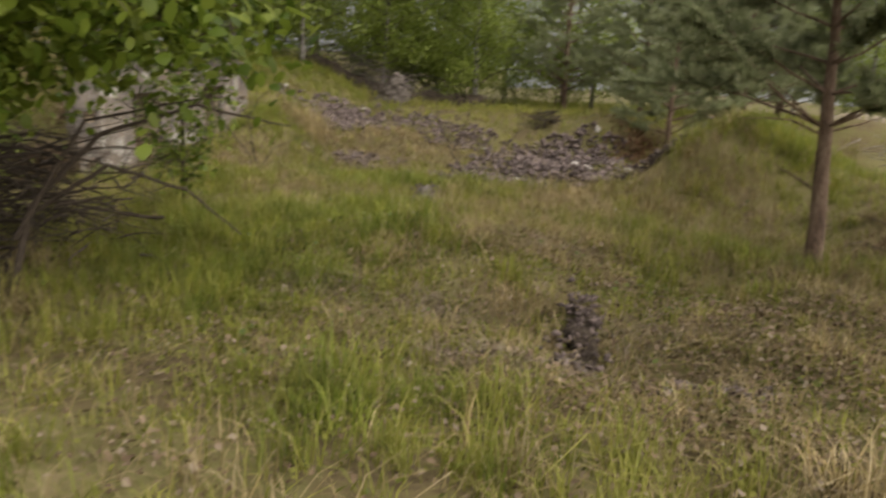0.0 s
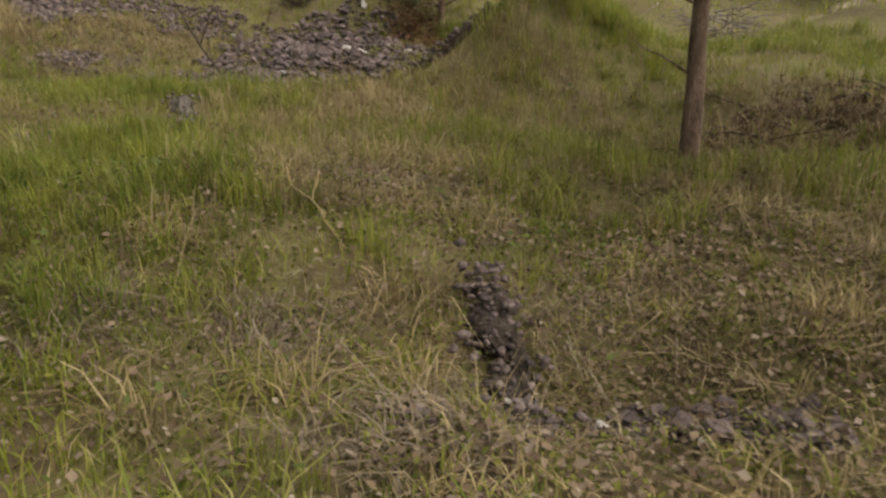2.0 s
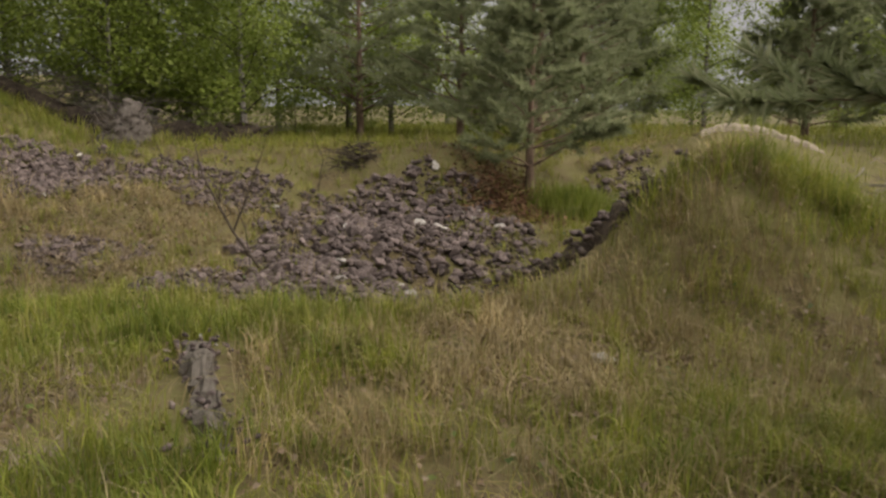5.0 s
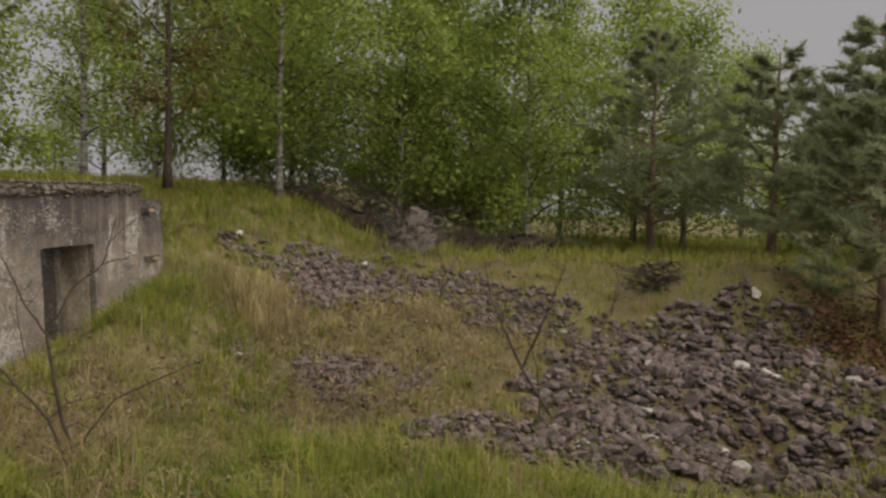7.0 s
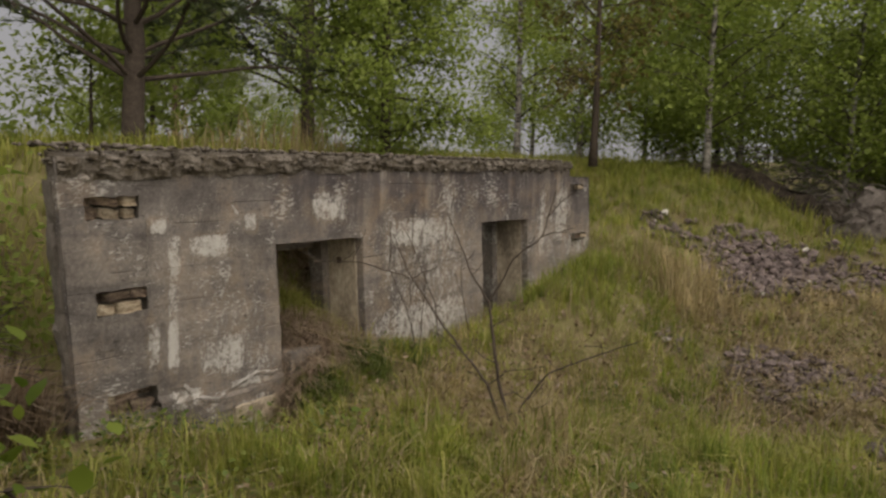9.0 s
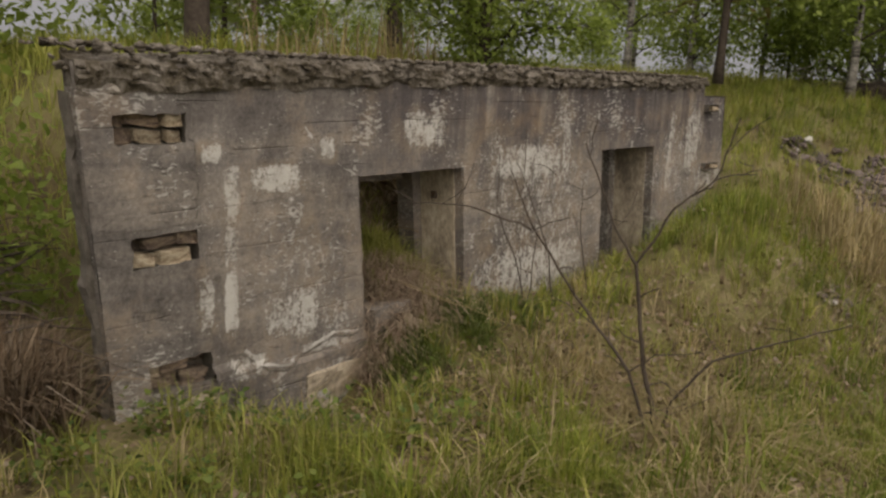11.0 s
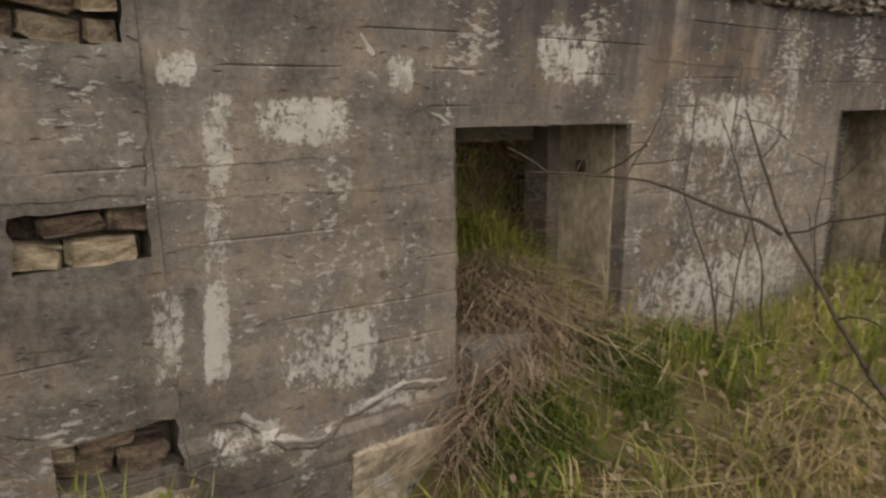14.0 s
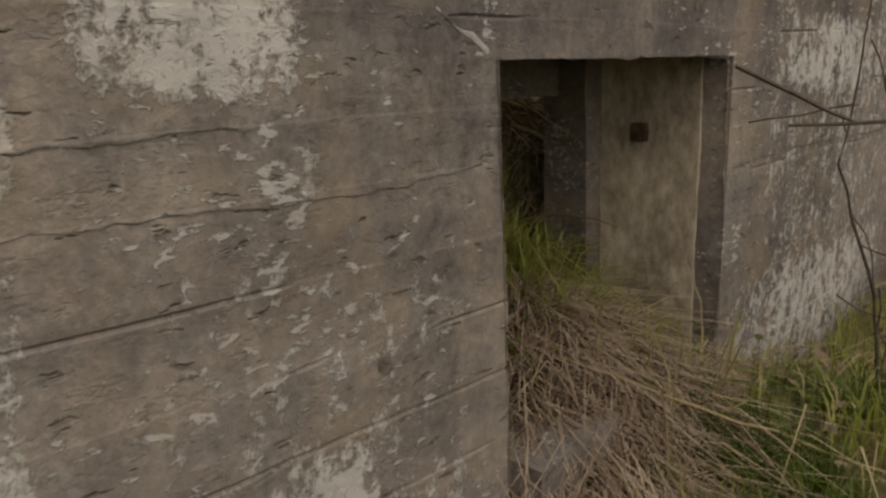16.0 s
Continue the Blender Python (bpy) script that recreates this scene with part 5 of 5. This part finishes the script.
bare_shrub("bare_shrub", (0.4, 3.3, hz(0.4, 3.3)), [([(0.42, 3.3, hz(0.42, 3.3) - 0.04), (0.38, 3.2, -0.75), (0.3, 3.05, -0.4), (0.34, 3.0, 0.0)], 0.006, 0.002), ([(0.4, 3.35, hz(0.4, 3.35) - 0.04), (0.36, 3.45, -0.7), (0.42, 3.4, -0.35)], 0.005, 0.002),
                                                 ([(0.45, 3.6, hz(0.45, 3.6) - 0.04), (0.4, 3.55, -0.7), (0.3, 3.35, -0.2), (0.33, 3.3, 0.15)], 0.006, 0.002), ([(0.5, 4.0, hz(0.5, 4.0) - 0.04), (0.45, 3.9, -0.6), (0.5, 3.8, -0.2)], 0.005, 0.002)],
           "thin bare stems growing against the wall", seed=31, thorns=0.4)
bare_shrub("fallen_twig", (0.3, 2.7, hz(0.3, 2.7)), [([(-0.1, 2.42, -0.86), (0.25, 2.7, -1.0), (0.62, 2.98, hz(0.62, 2.98) + 0.03)], 0.005, 0.003)], "long pale dry stem leaning from the doorway", "straw", 5, 0.0, "twig", "dead twigs")

# ---- grass ----
g = np.random.RandomState(99)


def cover(count, box, keep):
    """Random ground spots, denser where keep says so."""
    xs, ys = g.uniform(box[0], box[1], count), g.uniform(box[2], box[3], count)
    k = g.uniform(0, 1, count) < keep(xs, ys)
    return xs[k], ys[k]


def bare(x, y):
    """How little grows at a spot: rubble and the bunker's footprint."""
    def blob(cx, cy, rx, ry, turn):
        c, s = math.cos(turn), math.sin(turn)
        u, v = ((x - cx) * c + (y - cy) * s) / rx, (-(x - cx) * s + (y - cy) * c) / ry
        return np.exp(-((u * u + v * v) ** 2))
    b = blob(6.7, 6.05, 1.65, 2.6, -0.26) + blob(1.85, 9.1, 0.85, 1.4, 0.2) + 0.8 * blob(2.9, 5.75, 0.9, 0.4, 0.1) + 0.5 * blob(4.1, 9.2, 1.7, 0.6, -0.7) + 1.3 * blob(6.95, -5.35, 0.62, 0.36, -0.3) + 1.2 * blob(4.77, 0.6, 0.24, 1.1, 0.15) + blob(6.45, -4.65, 0.16, 0.75, -0.1)
    b = b + blob(7.4, 2.8, 1.2, 0.2, -0.16)
    b = b + 0.9 * np.exp(-((x - 0.1) / 0.28) ** 4 - ((y - 1.55) / 0.6) ** 4)
    inside = (x < 0.05) & (x > -1.6) & (y > 0.3) & (y < 7.6) & ~((y > 2.15) & (y < 3.05)) & ~((y > 5.0) & (y < 5.9))
    return np.clip(b + inside, 0, 1)


def lushness(x, y):
    spots = 0
    for cx, cy, s in [(4.2, -2.6, 1.2), (3.3, -3.3, 1.4), (7.6, -0.4, 0.9), (2.9, 3.3, 0.65), (2.6, 2.6, 0.5), (1.0, 5.7, 0.8), (1.9, 4.9, 0.6), (2.15, 3.95, 0.5), (2.1, 4.1, 0.35), (10.3, 3.4, 1.2), (0.2, 9.3, 1.3), (3.2, 1.6, 0.6), (4.4, 2.0, 0.9), (8.8, -1.4, 0.9), (9.9, -3.2, 1.0), (-0.5, 11.5, 1.8), (1.0, 10.6, 1.2), (13, 2, 2), (14.5, 2.5, 2), (9.6, 2.2, 0.7), (5.6, 2.0, 0.8), (2.2, 1.4, 0.5), (0.9, 6.8, 0.8), (5.3, -6.3, 0.7), (4.5, -0.6, 0.6), (3.9, -4.4, 0.7), (7.4, -3.3, 0.4), (1.2, 0.9, 0.5)]:
        spots = spots + np.exp(-((x - cx) ** 2 + (y - cy) ** 2) / s**2)
    return np.clip(spots + 0.3 * wobble(x, y, 1.5, 31), 0, 1)


MIDDLE = (-2.0, 13.5, -8, 12.5)


def short(x, y):
    """The trodden first stretch, where the growth is low and full of litter."""
    return np.exp(-(np.maximum(np.abs(x - 6.3) - 1.6, 0) / 1.0) ** 2 - (np.maximum(np.abs(y + 4.4) - 1.7, 0) / 0.8) ** 2)


def sward(name, label, xs, ys, tall, wide, mat, lean):
    h = g.uniform(0.5, 1.25, len(xs)) * tall * (1 + 0.3 * wobble(xs, ys, 1.1, 33)) * (1 - 0.25 * short(xs, ys))
    tagged(new(name, blades(name, xs, ys, np.maximum(h, 0.02), wide * g.uniform(0.7, 1.3, len(xs)), g, M[mat], lean)), label, "grass", kind="stuff")


def tufts(count, box, keep, per, loose):
    """Spots gathered in tufts of about that many blades."""
    xs, ys = cover(count, box, keep)
    n = np.maximum(1, g.poisson(per, len(xs)))
    xs, ys = np.repeat(xs, n), np.repeat(ys, n)
    d = loose * g.uniform(0.4, 1.6, len(n)).repeat(n)
    return xs + g.normal(0, 1, len(xs)) * d, ys + g.normal(0, 1, len(xs)) * d


def thatch(x, y):
    """Where old dead growth lies thick."""
    t = 0
    for cx, cy, s in [(6.8, -5.6, 1.2), (7.8, -4.4, 1.0), (6.2, -2.6, 0.9), (8.9, -3.6, 1.0), (1.7, 2.6, 0.8), (2.6, 2.3, 0.8), (3.2, 5.6, 1.3), (4.0, 7.2, 1.3), (2.0, 6.5, 0.9), (1.5, 3.6, 0.7), (3.0, 4.8, 0.8), (0.95, 2.3, 0.4), (3.4, 0.6, 0.7), (3.2, 8.0, 0.9), (10.3, -1.4, 1.0), (7.5, 0.6, 0.8), (6.6, 0.6, 0.5)]:
        t = t + np.exp(-((x - cx) ** 2 + (y - cy) ** 2) / s**2)
    return np.clip(t + 0.35 * wobble(x, y, 1.1, 51), 0, 1)


def near(x, y):
    """Where the ground lies close to the way walked: the strip from the start to the wall."""
    strip = np.exp(-(np.maximum(np.abs(x - 6.2) - 2.0, 0) / 1.5) ** 2 - (np.maximum(np.abs(y + 3.4) - 4.0, 0) / 1.5) ** 2)
    foot = np.exp(-(np.maximum(np.abs(x - 1.3) - 1.2, 0) / 1.0) ** 2 - (np.maximum(np.abs(y - 2.6) - 1.6, 0) / 1.0) ** 2)
    slope = np.exp(-(np.maximum(np.abs(x - 2.2) - 1.2, 0) / 0.8) ** 2 - (np.maximum(np.abs(y - 5.2) - 1.8, 0) / 1.0) ** 2)
    mound = np.exp(-(np.maximum(np.abs(x - 8.4) - 1.2, 0) / 0.8) ** 2 - (np.maximum(np.abs(y - 1.4) - 1.2, 0) / 0.8) ** 2)
    return 0.45 + 0.55 * np.maximum.reduce([strip, foot, slope, mound])


xs, ys = tufts(22000, MIDDLE, lambda x, y: near(x, y) * (0.42 + 0.55 * lushness(x, y)) * (1 - 0.6 * thatch(x, y)) * (1 - 0.95 * bare(x, y)), 15, 0.05)
sward("grass", "patchy green meadow grass", xs, ys, 0.2, 0.0038, "grass", 0.55)
xs, ys = tufts(18000, MIDDLE, lambda x, y: near(x, y) * np.clip(1.3 * lushness(x, y) - 0.25, 0, 1) * (1 - 0.5 * thatch(x, y)) * (1 - bare(x, y)), 18, 0.05)
sward("grass", "lush bright green grass in patches", xs, ys, 0.23, 0.0036, "lush", 0.5)
xs, ys = tufts(19000, MIDDLE, lambda x, y: near(x, y) * (0.15 + 0.8 * thatch(x, y)) * (1 - 0.9 * bare(x, y)), 10, 0.06)
sward("dry_grass", "matted dry straw-coloured grass", xs, ys, 0.19, 0.003, "straw", 1.6)
xs, ys = tufts(4200, MIDDLE, lambda x, y: (0.25 + 1.2 * np.exp(-((x - 2.0) ** 2 + (y - 6.5) ** 2) / 0.9) + 0.4 * np.exp(-((x - 4) ** 2 + (y - 7) ** 2) / 4)) * (1 - bare(x, y)), 6, 0.05)
sward("dry_grass", "tall bleached dry grass stalks", xs, ys, 0.36, 0.0026, "straw", 0.5)
xs, ys = tufts(130, (0.9, 2.0, 6.0, 7.6), lambda x, y: 0.75 + 0 * x, 7, 0.08)
sward("dry_grass", "tall bleached stalks on the slope beside the wall", xs, ys, 0.55, 0.0042, "straw", 0.45)
xs, ys = cover(28000, (8.5, 40, -8, 30), lambda x, y: np.where((x < 14) & (y < 12), 0.0, 0.9))
sward("grass", "distant yellow-green meadow grass", xs, ys, 0.32, 0.011, "grass", 0.5)
xs, ys = cover(30000, (-12, 12, 11.5, 26), lambda x, y: 0.9 + 0 * x)
sward("grass", "grass at the wood's edge", xs, ys, 0.28, 0.009, "grass", 0.5)
xs, ys = cover(40000, (-6, -0.75, 0.5, 12), lambda x, y: np.where((x > -1.5) & (y < 7.6), 0.0, 0.6))
sward("grass", "grass on the bunker's earth roof", xs, ys, 0.25, 0.006, "grass", 0.5)
xs, ys = cover(900, (-2.6, -1.5, 2.8, 5.4), lambda x, y: 0.5 + 0 * x)
sward("dry_grass", "tall bleached stalks on the bunker's roof", xs, ys, 0.5, 0.006, "straw", 0.2)
xs, ys = cover(20000, (-0.3, 0.13, 2.06, 2.9), lambda x, y: np.clip(1.2 - (y - 2.4) * 1.9, 0, 1))
sward("dry_grass", "long dry grass spilling through the doorway", xs, ys, 0.11, 0.0027, "thatch_straw", 1.7)
xs, ys = cover(3200, (-0.75, -0.12, 2.08, 2.97), lambda x, y: np.clip(0.9 - np.abs(x + 0.42) * 2.2, 0, 1) * np.clip(0.25 + (y - 2.1) * 1.6, 0, 1))
sward("grass", "green grass growing in the doorway", xs, ys, 0.19, 0.0036, "grass", 1.1)
xs, ys = g.normal(0.3, 0.2, 5200), g.normal(2.7, 0.36, 5200)
k = (xs > 0.03) & (wobble(xs, ys, 0.5, 71) > -0.15)
sward("grass", "green grass before the doorway", xs[k], ys[k], 0.15, 0.0034, "herb", 0.9)
# tussocks: round clumps of long blades, green and dead
def tussocks(name, label, spots, per, wide, tall, blade, mat, lean):
    sx, sy = spots
    n = np.maximum(12, g.poisson(per, len(sx)))
    size = g.uniform(0.6, 1.4, len(sx)).repeat(n)
    xs, ys = sx.repeat(n), sy.repeat(n)
    xs, ys = xs + g.normal(0, wide, len(xs)) * size, ys + g.normal(0, wide, len(xs)) * size
    h = tall * size * g.uniform(0.45, 1.2, len(xs))
    tagged(new(name, blades(name, xs, ys, h, blade * g.uniform(0.7, 1.3, len(xs)), g, M[mat], lean)), label, "grass", kind="stuff")


OPEN = (1.0, 10.5, -7.0, 3.5)
tussocks("grass_tussocks", "round tussocks of long green grass", cover(700, OPEN, lambda x, y: (1 - 0.7 * short(x, y)) * (0.2 + 0.8 * lushness(x, y)) * (1 - 0.7 * thatch(x, y)) * (1 - bare(x, y))), 60, 0.075, 0.3, 0.0042, "grass", 0.55)
tussocks("grass_tussocks", "bright green grass tussocks in patches", cover(420, OPEN, lambda x, y: np.clip(1.5 * lushness(x, y) - 0.5, 0, 1) * (1 - bare(x, y))), 60, 0.09, 0.3, 0.004, "lush", 0.5)
tussocks("dry_tussocks", "flattened tussocks of old dead grass", cover(380, OPEN, lambda x, y: (1 - 0.6 * short(x, y)) * (0.1 + 0.9 * thatch(x, y)) * (1 - bare(x, y))), 70, 0.07, 0.26, 0.0036, "straw", 1.5)
# pale straw standing in the hollow, grey dead stems and brown bracken in spots
xs, ys = tufts(2600, (5.0, 9.4, -3.4, 2.2), lambda x, y: (0.15 + 0.6 * (wobble(x, y, 1.3, 91) > 0.1)) * (1 - bare(x, y)), 8, 0.06)
sward("dry_grass", "pale standing straw among green grass", xs, ys, 0.3, 0.0026, "straw", 0.7)
for cx, cy, wide, count in [(5.45, -4.4, 0.2, 500), (4.5, -4.35, 0.3, 600), (3.8, -0.5, 0.3, 700), (6.1, -2.6, 0.3, 500), (5.8, -5.4, 0.25, 600), (7.0, -4.3, 0.3, 500), (3.84, 0.72, 0.2, 300), (2.9, 5.2, 0.5, 900)]:
    xs, ys = g.normal(cx, wide, count), g.normal(cy, wide * 0.7, count)
    sward("dead_stems", "grey brittle dead stems lying in grass", xs, ys, 0.16, 0.0034, "grey_stem", 2.2)
for cx, cy, wide, count in [(8.45, -5.2, 0.4, 700), (10.4, -1.4, 0.7, 1900), (8.1, -1.0, 0.35, 350), (11.6, -1.9, 0.6, 1100)]:
    xs, ys = g.normal(cx, wide, count), g.normal(cy, wide * 0.6, count)
    sward("dead_bracken", "brown dead bracken lying in grass", xs, ys, 0.22, 0.006, "bracken", 1.3)
xs, ys = cover(6500, (-1.4, -0.66, 1.95, 3.95), lambda x, y: 0.9 + 0 * x)
sward("dry_grass", "brown dead grass on earth behind the doorway", xs, ys, 0.13, 0.0035, "thatch_straw", 1.5)
# dead growth heaped against the end of the wall
xs, ys = cover(9000, (-1.1, 0.02, -0.25, 0.32), lambda x, y: np.clip(0.9 - 0.6 * np.abs(x + 0.4), 0, 1))
sward("dry_grass", "brown dead growth against the bunker's end", xs, ys, 0.5, 0.005, "litter", 0.6)

# dead leaves and herbs on the ground
xs, ys = cover(230000, MIDDLE, lambda x, y: near(x, y) * (0.14 + 0.86 * thatch(x, y)) * (1 - 0.7 * bare(x, y)))
c = np.stack([xs, ys, height(xs, ys) + g.uniform(0.0, 0.09, len(xs))], 1)


class Same:
    """Takes each centre once, then plain random numbers."""
    def __init__(self, r):
        self.randint, self.normal, self.uniform = (lambda a, b, n: np.arange(n) % b), r.normal, r.uniform


tagged(new("leaf_litter", leaf_cloud("leaf_litter", Same(g), c, len(c), 0.0, 0.042, M["litter"], 0.35, 0.0)), "dead brown leaves scattered over the ground", "leaf litter", kind="stuff")
xs, ys = cover(26000, (3.2, 9.4, -7.2, -1.6), lambda x, y: short(x, y) * (0.35 + 0.65 * (wobble(x, y, 0.7, 44) > 0)))
c = np.stack([xs, ys, height(xs, ys) + g.uniform(0.02, 0.1, len(xs))], 1)
tagged(new("leaf_litter", leaf_cloud("leaf_litter", Same(g), c, len(c), 0.0, 0.026, M["pale_litter"], 0.6, 0.0)), "pale bleached leaf bits lying among low grass", "leaf litter", kind="stuff")
xs, ys = cover(30000, (3.2, 9.4, -7.2, -1.6), lambda x, y: short(x, y) * (0.3 + 0.7 * (wobble(x, y, 0.8, 45) > 0.0)))
c = np.stack([xs, ys, height(xs, ys) + g.uniform(0.01, 0.08, len(xs))], 1)
tagged(new("moss", leaf_cloud("moss", Same(g), c, len(c), 0.0, 0.03, M["moss"], 0.8, 0.0)), "cushions of olive-green moss between dead stems", "moss", kind="stuff")
xs, ys = cover(26000, MIDDLE, lambda x, y: (0.25 + 0.4 * lushness(x, y)) * (1 - bare(x, y)) * (wobble(x, y, 1.7, 41) > 0.2))
c = np.stack([xs, ys, height(xs, ys) + g.uniform(0.02, 0.14, len(xs))], 1)
tagged(new("herbs", leaf_cloud("herbs", Same(g), c, len(c), 0.0, 0.05, M["herb"], 0.5, 0.0)), "small green herbs among the grass", "herbs", kind="stuff")
xs, ys = g.uniform(0.1, 1.5, 6000) + 0.1, g.uniform(-0.1, 2.0, 6000)
k = ((ys < 1.3) | (xs > 0.45)) & (wobble(xs, ys, 0.7, 61) > 0.15) & (g.uniform(0, 1, 6000) > (xs - 0.2) / 1.6)
xs, ys = xs[k], ys[k]
c = np.stack([xs, ys, height(xs, ys) + g.uniform(0.02, 0.3, len(xs)) * (0.6 + 0.4 * wobble(xs, ys, 0.5, 62))], 1)
tagged(new("weeds", leaf_cloud("weeds", Same(g), c, len(c), 0.0, 0.042, M["herb"], 0.5, 0.2)), "dark green leafy weeds at the wall's foot", "weeds", kind="stuff")
xs, ys = g.normal(8.9, 0.45, 5000), g.normal(7.9, 0.6, 5000)
c = np.stack([xs, ys, height(xs, ys) + g.uniform(0.01, 0.12, len(xs))], 1)
tagged(new("fallen_needles", leaf_cloud("fallen_needles", Same(g), c, len(c), 0.0, 0.06, M["rust"], 0.3, 0.0)), "red-brown fallen needles under a pine", "leaf litter", kind="stuff")
# yellow-green broom beside the rubble
xs, ys = g.normal(9.75, 0.28, 2600), g.normal(7.35, 0.35, 2600)
sward("broom", "upright yellow-green stems beside rubble", xs, ys, 0.45, 0.005, "lush", 0.2)
